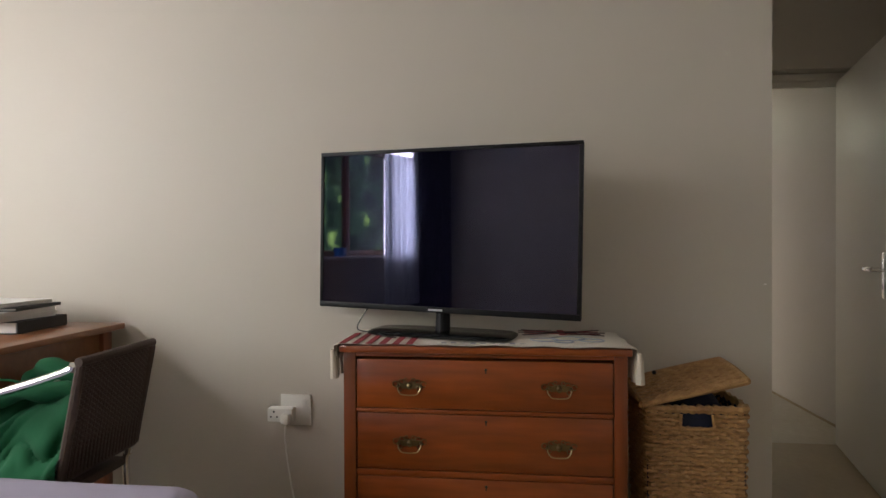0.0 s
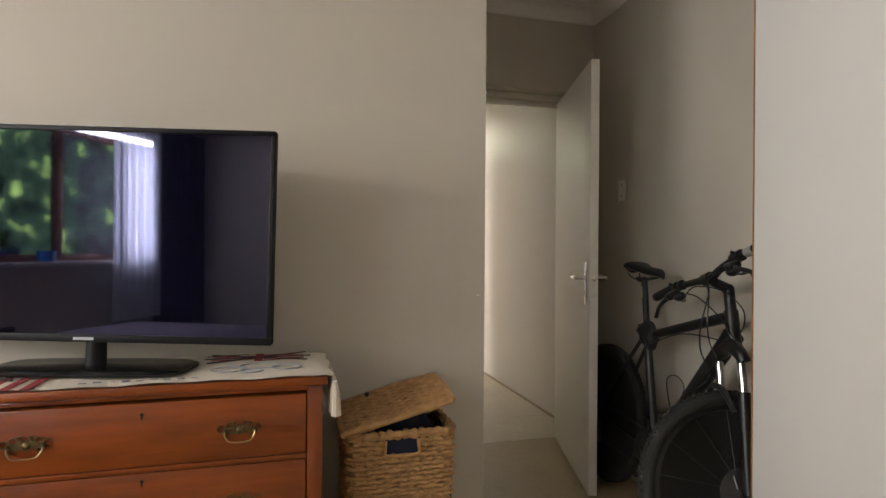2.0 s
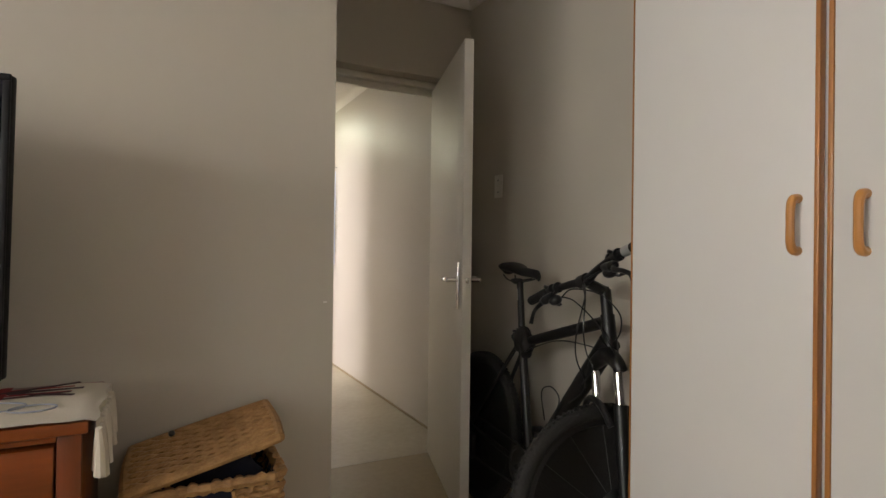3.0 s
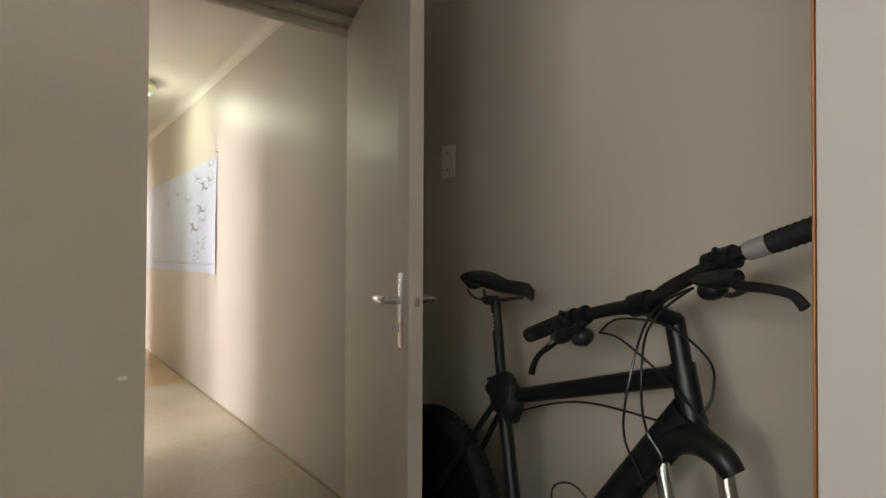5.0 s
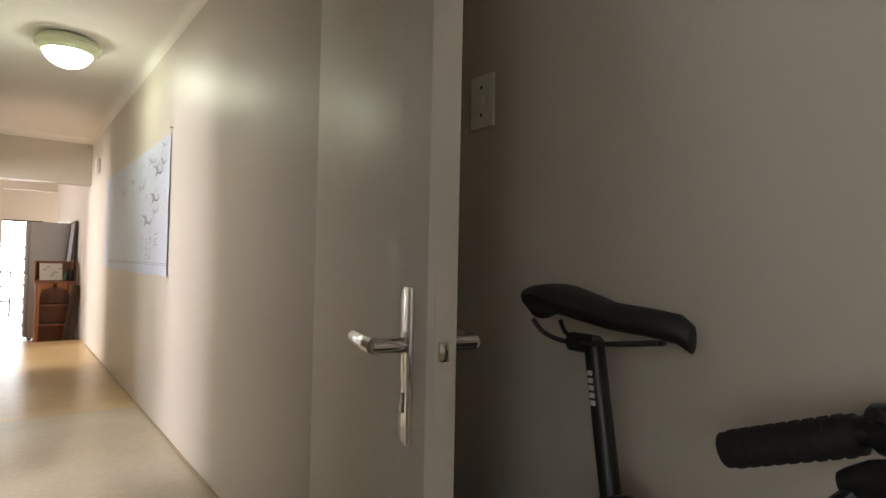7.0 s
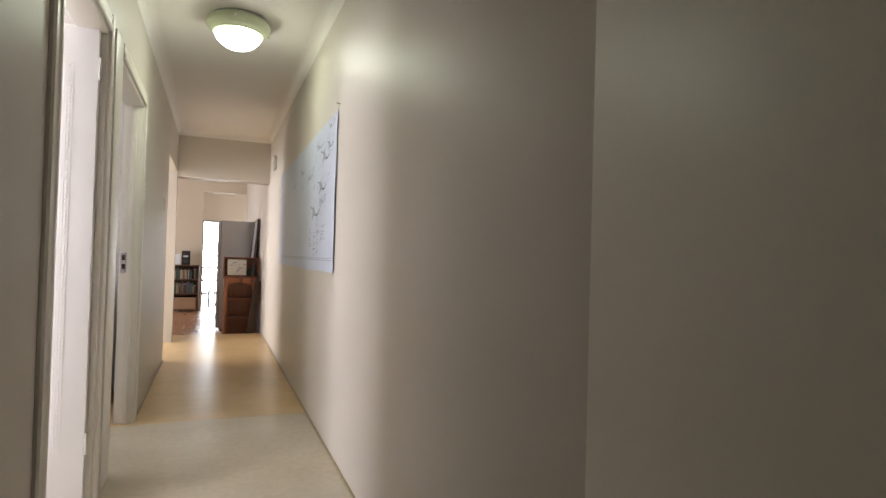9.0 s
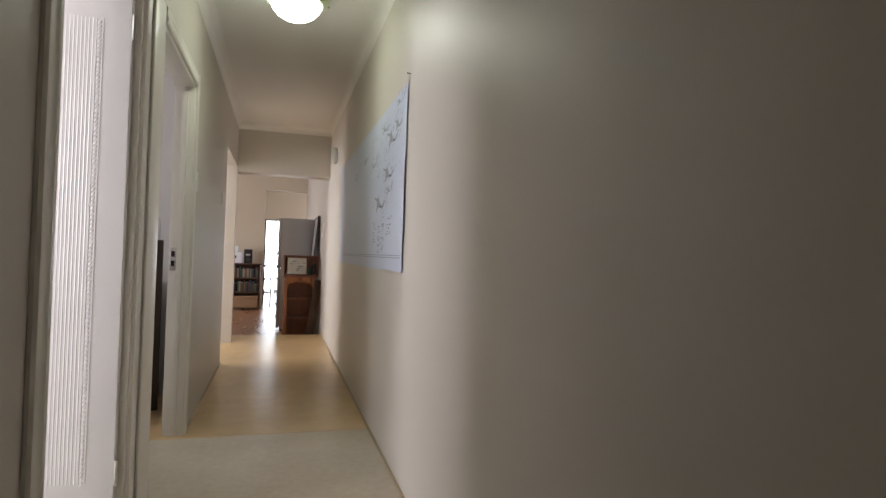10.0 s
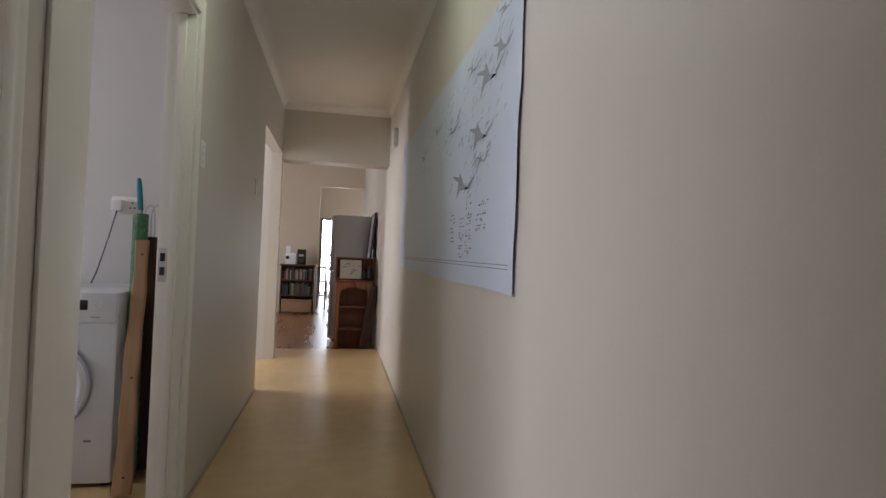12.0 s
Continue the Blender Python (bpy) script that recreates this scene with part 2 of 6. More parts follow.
# ---------------------------------------------------------------- mesh helpers
def box(bm, x0, x1, y0, y1, z0, z1, bevel=0.0, m=None):
    vs = [bm.verts.new((x, y, z)) for x in (x0, x1) for y in (y0, y1) for z in (z0, z1)]
    fs = [bm.faces.new([vs[i] for i in q]) for q in ((0, 1, 3, 2), (4, 6, 7, 5), (0, 4, 5, 1), (2, 3, 7, 6), (0, 2, 6, 4), (1, 5, 7, 3))]
    if bevel:
        made = bmesh.ops.bevel(bm, geom=list({e for f in fs for e in f.edges}), offset=bevel, segments=2, affect="EDGES", profile=0.5)
        vs = list({v for f in made["faces"] for v in f.verts} | {v for v in vs if v.is_valid})
    if m is not None:
        bmesh.ops.transform(bm, matrix=m, verts=[v for v in vs if v.is_valid])
    return bm


def cyl(bm, a, b, r, r2=None, seg=14, caps=True):
    a, b = Vector(a), Vector(b)
    d = b - a
    m = Matrix.Translation((a + b) / 2) @ d.to_track_quat("Z", "Y").to_matrix().to_4x4()
    bmesh.ops.create_cone(bm, cap_ends=caps, segments=seg, radius1=r, radius2=r if r2 is None else r2, depth=d.length, matrix=m)
    return bm


def smooth_path(pts, n=6):
    """Points of a Catmull-Rom line through pts."""
    pts = [Vector(p) for p in pts]
    out = []
    for i in range(len(pts) - 1):
        p0, p1, p2, p3 = pts[max(i - 1, 0)], pts[i], pts[i + 1], pts[min(i + 2, len(pts) - 1)]
        for k in range(n):
            t = k / n
            out.append(0.5 * (2 * p1 + (p2 - p0) * t + (2 * p0 - 5 * p1 + 4 * p2 - p3) * t * t + (3 * p1 - p0 - 3 * p2 + p3) * t ** 3))
    return out + [pts[-1]]


def tube(bm, pts, r, seg=8, n=6, squash=1.0):
    """A round bar along a smooth line; r may be a list, one radius a given point."""
    line = smooth_path(pts, n)
    rs = [r] * len(line) if not isinstance(r, (list, tuple)) else [np.interp(i / n, range(len(r)), r) for i in range(len(line))]
    rings = []
    side = None
    for i, p in enumerate(line):
        d = (line[min(i + 1, len(line) - 1)] - line[max(i - 1, 0)]).normalized()
        if side is None:
            side = d.orthogonal().normalized()
        side = (side - d * side.dot(d)).normalized()
        up = d.cross(side)
        rings.append([bm.verts.new(p + (side * math.cos(a) + up * math.sin(a) * squash) * rs[i]) for a in (2 * math.pi * k / seg for k in range(seg))])
    for a, b in zip(rings, rings[1:]):
        for k in range(seg):
            bm.faces.new((a[k], a[(k + 1) % seg], b[(k + 1) % seg], b[k]))
    bm.faces.new(rings[0][::-1]), bm.faces.new(rings[-1])
    return bm


def lathe(bm, profile, centre=(0, 0, 0), seg=32, m=None):
    """Turns (radius, height) pairs round z."""
    rings = []
    m = m or Matrix.Identity(4)
    for r, h in profile:
        rings.append([bm.verts.new(m @ (Vector(centre) + Vector((r * math.cos(2 * math.pi * k / seg), r * math.sin(2 * math.pi * k / seg), h)))) for k in range(seg)])
    for a, b in zip(rings, rings[1:]):
        for k in range(seg):
            bm.faces.new((a[k], a[(k + 1) % seg], b[(k + 1) % seg], b[k]))
    if profile[0][0] > 1e-4:
        bm.faces.new(rings[0][::-1])
    if profile[-1][0] > 1e-4:
        bm.faces.new(rings[-1])
    return bm


def extrude_outline(bm, outline, depth, m=None):
    """A flat outline in x and z, drawn out along y from 0 to depth."""
    m = m or Matrix.Identity(4)
    a = [bm.verts.new(m @ Vector((x, 0, z))) for x, z in outline]
    b = [bm.verts.new(m @ Vector((x, depth, z))) for x, z in outline]
    bm.faces.new(a), bm.faces.new(b[::-1])
    for i in range(len(a)):
        j = (i + 1) % len(a)
        bm.faces.new((a[j], a[i], b[i], b[j]))
    return bm


def part(name, bm, mat, parent=None, label="", smooth=True):
    """Links a bmesh as one mesh object, under a thing or a part."""
    bmesh.ops.remove_doubles(bm, verts=bm.verts, dist=1e-6)
    bmesh.ops.recalc_face_normals(bm, faces=bm.faces)
    me = bpy.data.meshes.new(name)
    bm.to_mesh(me)
    bm.free()
    if smooth:
        me.shade_smooth()
        me.set_sharp_from_angle(angle=radians(35))
    me.materials.append(mat)
    ob = new(name, me)
    if parent is not None:
        ob.parent = parent
    if label:
        ob["label"] = label
    return ob


def thing(name, m, label, category, group=""):
    e = new(name)
    e.empty_display_size = 0.1
    e.matrix_world = m
    return tagged(e, label, category, group)


def setting(name, bm, mat, label, category, smooth=False):
    return tagged(part(name, bm, mat, None, "", smooth), label, category, "", "structure")


def B():
    return bmesh.new()


# ---------------------------------------------------------------- the structure
CZ = 2.58                # ceiling of bedroom and corridor
TVY = 3.10               # wall behind the television
DY0, DY1 = 4.22, 4.38    # wall of the bedroom door
XR, XL = 3.18, 2.107     # corridor walls
WT = 0.10                # thickness of the corridor's west wall
END, STEP = 11.20, 11.80 # downstand and step at the corridor's end
HZ = -0.18               # hall floor
D1, D2, D3 = (5.70, 6.51), (6.83, 7.80), (9.925, 11.185)  # openings in the west wall


def wall_with_openings(bm, axis, a0, a1, t0, t1, z0, z1, holes):
    """A wall along axis from a0 to a1, thick from t0 to t1, with holes (from, to, bottom, top)."""
    def put(p, q, lo, hi):
        if q - p > 1e-4 and hi - lo > 1e-4:
            box(bm, *((p, q, t0, t1) if axis == "x" else (t0, t1, p, q)), lo, hi)
    at = a0
    for h0, h1, lo, hi in sorted(holes):
        put(at, h0, z0, z1)
        put(h0, h1, z0, lo)
        put(h0, h1, hi, z1)
        at = h1
    put(at, a1, z0, z1)
    return bm


setting("floor", box(B(), -2.2, XR, -1.6, 4.34, -0.25, 0.0), SCREED3, "brownish polished screed bedroom floor", "floor")
setting("floor_corridor_near", box(B(), -1.5, XR, 4.343, 7.72, -0.25, 0.0), SCREED, "worn pale cream polished screed floor", "floor")
setting("floor_corridor", box(B(), -1.5, XR, 7.723, STEP, -0.25, 0.0), SCREED2, "yellowish polished screed corridor floor ending at a step", "floor")
setting("floor_hall", box(B(), -1.5, 5.5, STEP + 0.003, 21.4, -0.4, HZ), LAMINATE, "reddish brown wooden hall floor one step lower", "floor")
setting("wall_television", box(B(), -2.2, 2.09, TVY, TVY + 0.15, 0, CZ), WALL, "greige painted plaster wall behind the television", "wall")
setting("wall_recess", box(B(), 1.94, 2.09, TVY + 0.15, DY0, 0, CZ), WALL, "greige painted return wall of the door recess", "wall")
setting("wall_bedroom_door", wall_with_openings(B(), "x", 1.94, XR, DY0, DY1, 0, CZ, [(2.18, 3.112, 0, 2.085)]), WALL, "greige painted wall round the bedroom door", "wall")
setting("wall_bicycle", box(B(), XR, XR + 0.15, 2.64, DY1, 0, CZ), WALL, "greige painted wall behind the bicycle", "wall")
setting("wall_bedroom_east", box(B(), 3.36, 3.5, -1.75, 2.64, 0, CZ), WALL, "greige painted bedroom wall behind the wardrobe", "wall")
setting("wall_bedroom_west", wall_with_openings(B(), "y", -1.75, TVY + 0.15, -2.35, -2.2, 0, CZ, [(-0.65, 2.55, 1.02, 2.2)]), WALL, "greige painted wall with a wide window", "wall")
setting("wall_bedroom_south", box(B(), -2.2, 3.36, -1.75, -1.6, 0, CZ), WALL, "greige painted bedroom wall", "wall")
setting("ceiling_bedroom", box(B(), -2.35, 3.5, -1.75, DY1, CZ, CZ + 0.1), CEIL, "off-white painted ceiling", "ceiling")
setting("wall_corridor_east", box(B(), XR, XR + 0.15, DY1, 17.2, -0.4, 3.5), CORR, "cream satin painted corridor wall", "wall")
setting("wall_corridor_west", wall_with_openings(B(), "y", DY1, D3[1] + 0.12, XL - WT, XL, -0.25, CZ,
        [(*D1, -0.01, 2.04), (*D2, -0.01, 2.04), (*D3, -0.01, 2.06)]), CORR, "cream satin painted corridor wall with doorways", "wall")
setting("ceiling_corridor", box(B(), -1.6, XR, DY1, END + 0.25, CZ, CZ + 0.1), CEIL, "off-white painted corridor ceiling", "ceiling")
setting("wall_downstand", box(B(), XL + 0.001, XR, END, END + 0.25, 2.0, CZ), CORR, "cream painted downstand over the step", "wall")
setting("wall_hall_north", wall_with_openings(B(), "x", -1.5, 5.5, 17.2, 17.4, -0.4, 3.5, [(2.28, 3.21, -0.4, 2.43)]), HALLW, "cream painted far hall wall with a tall opening", "wall")
setting("ceiling_hall", box(B(), -1.6, 5.6, END + 0.25, 21.6, 3.5, 3.6), CEIL, "off-white high hall ceiling", "ceiling")
setting("wall_hall_west", box(B(), -1.6, -1.5, 11.4, 21.4, -0.4, 3.5), HALLW, "cream painted hall wall", "wall")
setting("wall_hall_south", box(B(), -1.5, XL - WT, 11.31, 11.4, -0.4, 3.5), HALLW, "cream painted hall wall", "wall")
setting("wall_hall_east", box(B(), 5.5, 5.6, 17.4, 21.4, -0.4, 3.5), HALLW, "cream painted hall wall", "wall")
setting("wall_hall_end", wall_with_openings(B(), "x", -1.6, 5.6, 21.4, 21.6, -0.4, 3.5, [(2.21, 3.1, HZ, 1.99)]), HALLW, "cream painted wall with the outer door", "wall")
setting("wall_hall_upper", box(B(), -1.5, XR, END + 0.25, END + 0.35, CZ, 3.5), HALLW, "cream painted wall over the step", "wall")
setting("wall_room_west", wall_with_openings(B(), "y", DY1, 11.31, -1.6, -1.45, 0, CZ, []), ROOMW, "off-white painted room wall", "wall")
setting("wall_room_divide", box(B(), -1.45, XL - WT, 6.62, 6.72, 0, CZ), ROOMW, "off-white painted room wall", "wall")
setting("wall_laundry_north", box(B(), -1.45, XL - WT, 8.75, 8.85, 0, CZ), ROOMW, "grey-white painted laundry wall", "wall")
setting("wall_room_south", box(B(), -1.45, 1.94, DY1 - 0.1, DY1, 0, CZ), ROOMW, "off-white painted room wall", "wall")
setting("wall_sitting_north", box(B(), -1.45, XL - WT, D3[1] + 0.005, 11.3, 0, CZ), ROOMW, "off-white painted room wall", "wall")


def cornice(name, pts, size, mat, label, plain=False):
    """A cove along a line of (x, y) points under the ceiling; the room lies to the left of the line."""
    bm = B()
    prof = [(0, 0), (size, 0), (size, -0.010), (size * 0.82, -0.014), (size * 0.45, -size * 0.35), (size * 0.22, -size * 0.72), (0.012, -size * 0.86), (0.012, -size), (0, -size)]
    if plain:
        prof = [(0, 0), (size, 0)] + [(size - size * math.sin(a), -size + size * math.cos(a)) for a in (radians(15 * k) for k in range(7))][1:]
    rings = []
    for i, p in enumerate(pts):
        p = Vector(p)
        a = (p - Vector(pts[i - 1])).normalized() if i else None
        b = (Vector(pts[i + 1]) - p).normalized() if i < len(pts) - 1 else None
        na = Vector((-a.y, a.x)) if a else None
        nb = Vector((-b.y, b.x)) if b else None
        n = (na + nb) / (1 + na.dot(nb)) if a and b else (na or nb)
        rings.append([bm.verts.new((p.x + n.x * d, p.y + n.y * d, CZ - 0.002 + h)) for d, h in prof])
    for r, s in zip(rings, rings[1:]):
        for k in range(len(prof)):
            j = (k + 1) % len(prof)
            bm.faces.new((r[k], r[j], s[j], s[k]))
    bm.faces.new(rings[0]), bm.faces.new(rings[-1][::-1])
    return setting(name, bm, mat, label, "cornice", True)


cornice("trim_cornice_bedroom", [(3.179, 2.7), (3.179, DY0 - 0.001), (2.091, DY0 - 0.001), (2.091, TVY - 0.001), (-2.19, TVY - 0.001)], 0.085, CEIL, "white moulded plaster ceiling cornice")
cornice("trim_cornice_corridor_east", [(XR - 0.001, DY1 + 0.002), (XR - 0.001, END - 0.001), (XL + 0.001, END - 0.001), (XL + 0.001, DY1 + 0.002)], 0.075, CEIL, "white plaster corridor cove", True)


def skirting(name, x0, x1, y0, y1, mat=None):
    return setting(name, box(B(), x0, x1, y0, y1, 0.001, 0.075, 0.004), mat or TRIM, "cream painted skirting board", "skirting", True)


skirting("baseboard_bicycle", 3.163, 3.178, 2.66, DY0 - 0.003)
# thin brown strips along the foot of the corridor walls
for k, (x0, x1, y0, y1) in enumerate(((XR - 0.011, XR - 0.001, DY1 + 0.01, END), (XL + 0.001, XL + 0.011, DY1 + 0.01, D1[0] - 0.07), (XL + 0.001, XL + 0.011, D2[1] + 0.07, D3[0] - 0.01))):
    setting("trim_floor_edge_%d" % (k + 1), box(B(), x0, x1, y0, y1, 0.0005, 0.016, 0.003), SCREED3, "thin brown strip along the foot of the wall", "floor edge")
skirting("baseboard_television", -2.19, 2.088, TVY - 0.016, TVY - 0.002)
setting("trim_wall_chip", box(B(), 2.061, 2.071, TVY - 0.0015, TVY + 0.001, 0.986, 0.990), CEIL, "small pale chip in the wall paint", "wall mark")

# ---------------------------------------------------------------- doors and frames
def moulded_strip(bm, w, length, m):
    """A moulded architrave of width w, lying along z from 0 to length; x across, y out of the wall."""
    prof = [(0, 0), (0, 0.016), (0.006, 0.020), (w * 0.30, 0.020), (w * 0.36, 0.0165), (w * 0.62, 0.0145), (w * 0.70, 0.017), (w * 0.90, 0.016), (w, 0.009), (w, 0)]
    a = [bm.verts.new(m @ Vector((x, y, 0))) for x, y in prof]
    b = [bm.verts.new(m @ Vector((x, y, length))) for x, y in prof]
    for k in range(len(prof)):
        j = (k + 1) % len(prof)
        bm.faces.new((a[k], a[j], b[j], b[k]))
    bm.faces.new(a), bm.faces.new(b[::-1])


def frame_west(name, d, head, label, flat_near=False):
    """Door lining and corridor-side architraves in the west wall."""
    f = tagged(new(name), label, "door frame", "", "structure")
    f.matrix_world = pose(0, 0, 0)
    for y0, y1 in ((d[0] - 0.002, d[0] + 0.03), (d[1] - 0.03, d[1] + 0.002)):
        part("jamb", box(B(), XL - WT - 0.004, XL + 0.004, y0, y1, 0.001, head, 0.003), TRIM, f)
    part("head_jamb", box(B(), XL - WT - 0.004, XL + 0.004, d[0] + 0.03, d[1] - 0.03, head - 0.03, head + 0.002, 0.003), TRIM, f)
    for y0, y1 in ((d[0] + 0.03, d[0] + 0.045), (d[1] - 0.045, d[1] - 0.03)):
        part("door_stop", box(B(), XL - 0.060, XL - 0.030, y0, y1, 0.001, head - 0.03, 0.003), TRIM, f)
    for y, flip in ((d[0] + 0.012, -1), (d[1] - 0.012, 1)):
        bm = B()
        m = Matrix.Translation((XL + 0.0005, y, 0.001)) @ Matrix(((0, 1, 0, 0), (flip, 0, 0, 0), (0, 0, 1, 0), (0, 0, 0, 1)))
        if flat_near and flip < 0:
            box(bm, XL + 0.0005, XL + 0.012, d[0] - 0.172, d[0] + 0.018, 0.001, head + 0.062, 0.004)
        else:
            moulded_strip(bm, 0.075, head + 0.062, m)
        part("architrave", bm, TRIM, f)
    bm = B()
    m = Matrix.Translation((XL + 0.0005, d[0] + 0.014, head - 0.012)) @ Matrix(((0, 1, 0, 0), (0, 0, 1, 0), (1, 0, 0, 0), (0, 0, 0, 1)))
    moulded_strip(bm, 0.075, d[1] - d[0] - 0.028, m)
    part("head_architrave", bm, TRIM, f)
    return f


frame_west("door_frame_1", D1, 2.04, "cream gloss painted wooden door frame with moulded architrave")
f2 = frame_west("door_frame_2", D2, 2.04, "cream gloss painted laundry door frame with strike plate", True)
part("strike_plate", box(B(), XL - 0.098, XL - 0.064, D2[1] - 0.0325, D2[1] - 0.0305, 0.95, 1.08, 0.001), CHROME, f2, "worn steel strike plate")
for z in (0.975, 1.03):
    part("strike_hole", box(B(), XL - 0.090, XL - 0.072, D2[1] - 0.0340, D2[1] - 0.0330, z, z + 0.032), BLACKPL, f2)

fb = tagged(new("door_frame_bedroom"), "cream gloss painted frame of the bedroom door", "door frame", "", "structure")
part("jamb", box(B(), 2.178, 2.243, DY0 + 0.006, DY1 - 0.002, 0.001, 2.05, 0.003), TRIM, fb)
part("door_stop", box(B(), 2.2432, 2.258, 4.345, DY1 - 0.003, 0.001, 2.035, 0.003), TRIM, fb)
part("jamb", box(B(), 3.088, 3.114, DY0 + 0.006, DY1 - 0.002, 0.001, 2.05, 0.003), TRIM, fb)
part("door_stop", box(B(), 3.034, 3.0878, 4.330, DY1 - 0.002, 0.001, 2.035, 0.004), TRIM, fb)
part("head_jamb", box(B(), 2.179, 3.112, 4.31, DY1 - 0.002, 2.052, 2.084, 0.003), TRIM, fb)
part("head_stop", box(B(), 2.258, 3.033, 4.345, DY1 - 0.003, 2.02, 2.0515, 0.003), TRIM, fb)


def lever_handle(bm_parent, side, y, z):
    """Long plate, lever and keyhole on one face of a door leaf; side is the outward x of that face."""
    s = 1 if side > 0 else -1
    x = side
    bm = box(B(), min(x, x + s * 0.008), max(x, x + s * 0.008), y - 0.019, y + 0.019, z - 0.125, z + 0.075, 0.004)
    plate = part("handle_plate", bm, CHROME, bm_parent, "polished chrome handle plate")
    bm = B()
    cyl(bm, (x + s * 0.006, y, z), (x + s * 0.05, y, z), 0.010)
    tube(bm, [(x + s * 0.047, y, z), (x + s * 0.052, y + 0.03, z + 0.002), (x + s * 0.050, y + 0.085, z + 0.001), (x + s * 0.042, y + 0.104, z - 0.002)], [0.011, 0.0105, 0.0115, 0.010], 10, 5)
    part("lever", bm, CHROME, bm_parent, "polished chrome lever")
    part("keyhole", box(B(), min(x + s * 0.0078, x + s * 0.0092), max(x + s * 0.0078, x + s * 0.0092), y - 0.003, y + 0.003, z - 0.085, z - 0.06), BLACKPL, bm_parent)
    return plate


# bedroom door: hinge at its far end, standing open into the bedroom
LW = 0.8185               # width of the bedroom door's leaf
leaf_m = pose(2.989, 4.325, 0, 0, 0, -15.95)
bd = thing("bedroom_door", leaf_m, "cream gloss painted flush door standing open", "door")
part("leaf", box(B(), 0, 0.04, -LW, 0, 0.01, 2.035, 0.003), TRIM, bd)
for k in range(12):
    y = -LW + 0.118 + 0.0115 * k
    bm = B()
    cyl(bm, (0.0110, y, 0.265), (0.0110, y, 1.862), 0.01113, seg=48)
    part("fluting", bm, TRIM, bd)
bm = B()
for z in np.arange(0.265, 1.86, 0.016):
    m = Matrix.Translation((0.0005, -LW + 0.098, z)) @ Euler((0.6, 0, 0)).to_matrix().to_4x4() @ Matrix.Diagonal((0.0018, 0.0036, 0.0095, 1))
    bmesh.ops.create_icosphere(bm, subdivisions=1, radius=1, matrix=m)
part("rope_moulding", bm, TRIM, bd)
lever_handle(bd, -0.0005, -LW + 0.058, 1.018)
lever_handle(bd, 0.0405, -LW + 0.058, 1.018)
part("lock_face", box(B(), 0.010, 0.030, -LW - 0.0015, -LW + 0.0005, 0.93, 1.11, 0.001), TRIM, bd)
part("latch_bolt", box(B(), 0.013, 0.027, -LW - 0.010, -LW - 0.001, 1.006, 1.030, 0.003), CHROME, bd, "small chrome latch bolt")

# white grooved door, open at a right angle into the side room
wd = thing("side_room_door", pose(2.088, 6.458, 0), "white moulded door with vertical grooves standing open", "door")
part("leaf", box(B(), -0.77, 0, -0.018, 0.018, 0.012, 2.015, 0.003), WHITE, wd)
for k in range(22):
    x = -0.118 - 0.0115 * k
    bm = B()
    cyl(bm, (x, -0.0143, 0.265), (x, -0.0143, 1.862), 0.0046, seg=10)
    part("fluting", bm, WHITE, wd)
bm = B()
for z in np.arange(0.265, 1.86, 0.016):
    m = Matrix.Translation((-0.098, -0.0185, z)) @ Euler((0, 0.6, 0)).to_matrix().to_4x4() @ Matrix.Diagonal((0.0042, 0.0032, 0.0095, 1))
    bmesh.ops.create_icosphere(bm, subdivisions=1, radius=1, matrix=m)
part("rope_moulding", bm, WHITE, wd)
for x in (-0.108, -0.088):
    part("bead", box(B(), x - 0.0015, x + 0.0015, -0.0200, -0.0178, 0.265, 1.862), WHITE, wd)
for z in (0.25, 1.8):
    bm = B()
    cyl(bm, (0.006, -0.016, z), (0.006, -0.016, z + 0.09), 0.006)
    part("hinge", bm, CHROME, wd)

# far outer door, standing ajar to the light
od = tagged(new("door_outer"), "dark framed outer door standing open to daylight", "door frame", "", "structure")
for x0, x1 in ((2.19, 2.23), (3.08, 3.12)):
    part("jamb", box(B(), x0, x1, 21.36, 21.42, HZ, 2.0, 0.003), DARKW, od)
part("head_jamb", box(B(), 2.23, 3.08, 21.36, 21.42, 1.96, 2.0, 0.003), DARKW, od)
setting("backdrop_daylight", box(B(), -2, 8, 24.0, 24.1, -1, 4.5), DAYGLOW, "bright daylight beyond the outer door", "backdrop")
setting("ground", box(B(), -45, 45, 21.62, 110, -0.5, HZ - 0.03), PAVING, "pale sunlit paving outside the outer door", "ground")
setting("ground_garden", box(B(), -90, -2.36, -60, 21.6, -0.5, -0.15), GRASS, "green garden ground outside the bedroom window", "ground")

# bedroom window
wf = tagged(new("window_1"), "wide brown wooden casement window with white sill", "window", "", "structure")
for y in (-0.62, 0.13, 0.89, 1.22, 1.72, 2.52):
    part("mullion", box(B(), -2.31, -2.24, y - 0.03, y + 0.03, 1.06, 2.17, 0.004), REDW, wf)
for z0, z1 in ((1.02, 1.08), (2.15, 2.2)):
    part("rail", box(B(), -2.31, -2.24, -0.65, 2.55, z0, z1, 0.004), REDW, wf)
part("window_sill", box(B(), -2.24, -2.08, -0.72, 2.6, 0.985, 1.018, 0.005), WHITE, wf)
for y0, y1 in ((-0.59, 0.10), (0.16, 0.86), (0.92, 1.19)):
    pane = part("pane", box(B(), -2.28, -2.275, y0, y1, 1.08, 2.15), PANE, wf)
    pane.visible_shadow = False

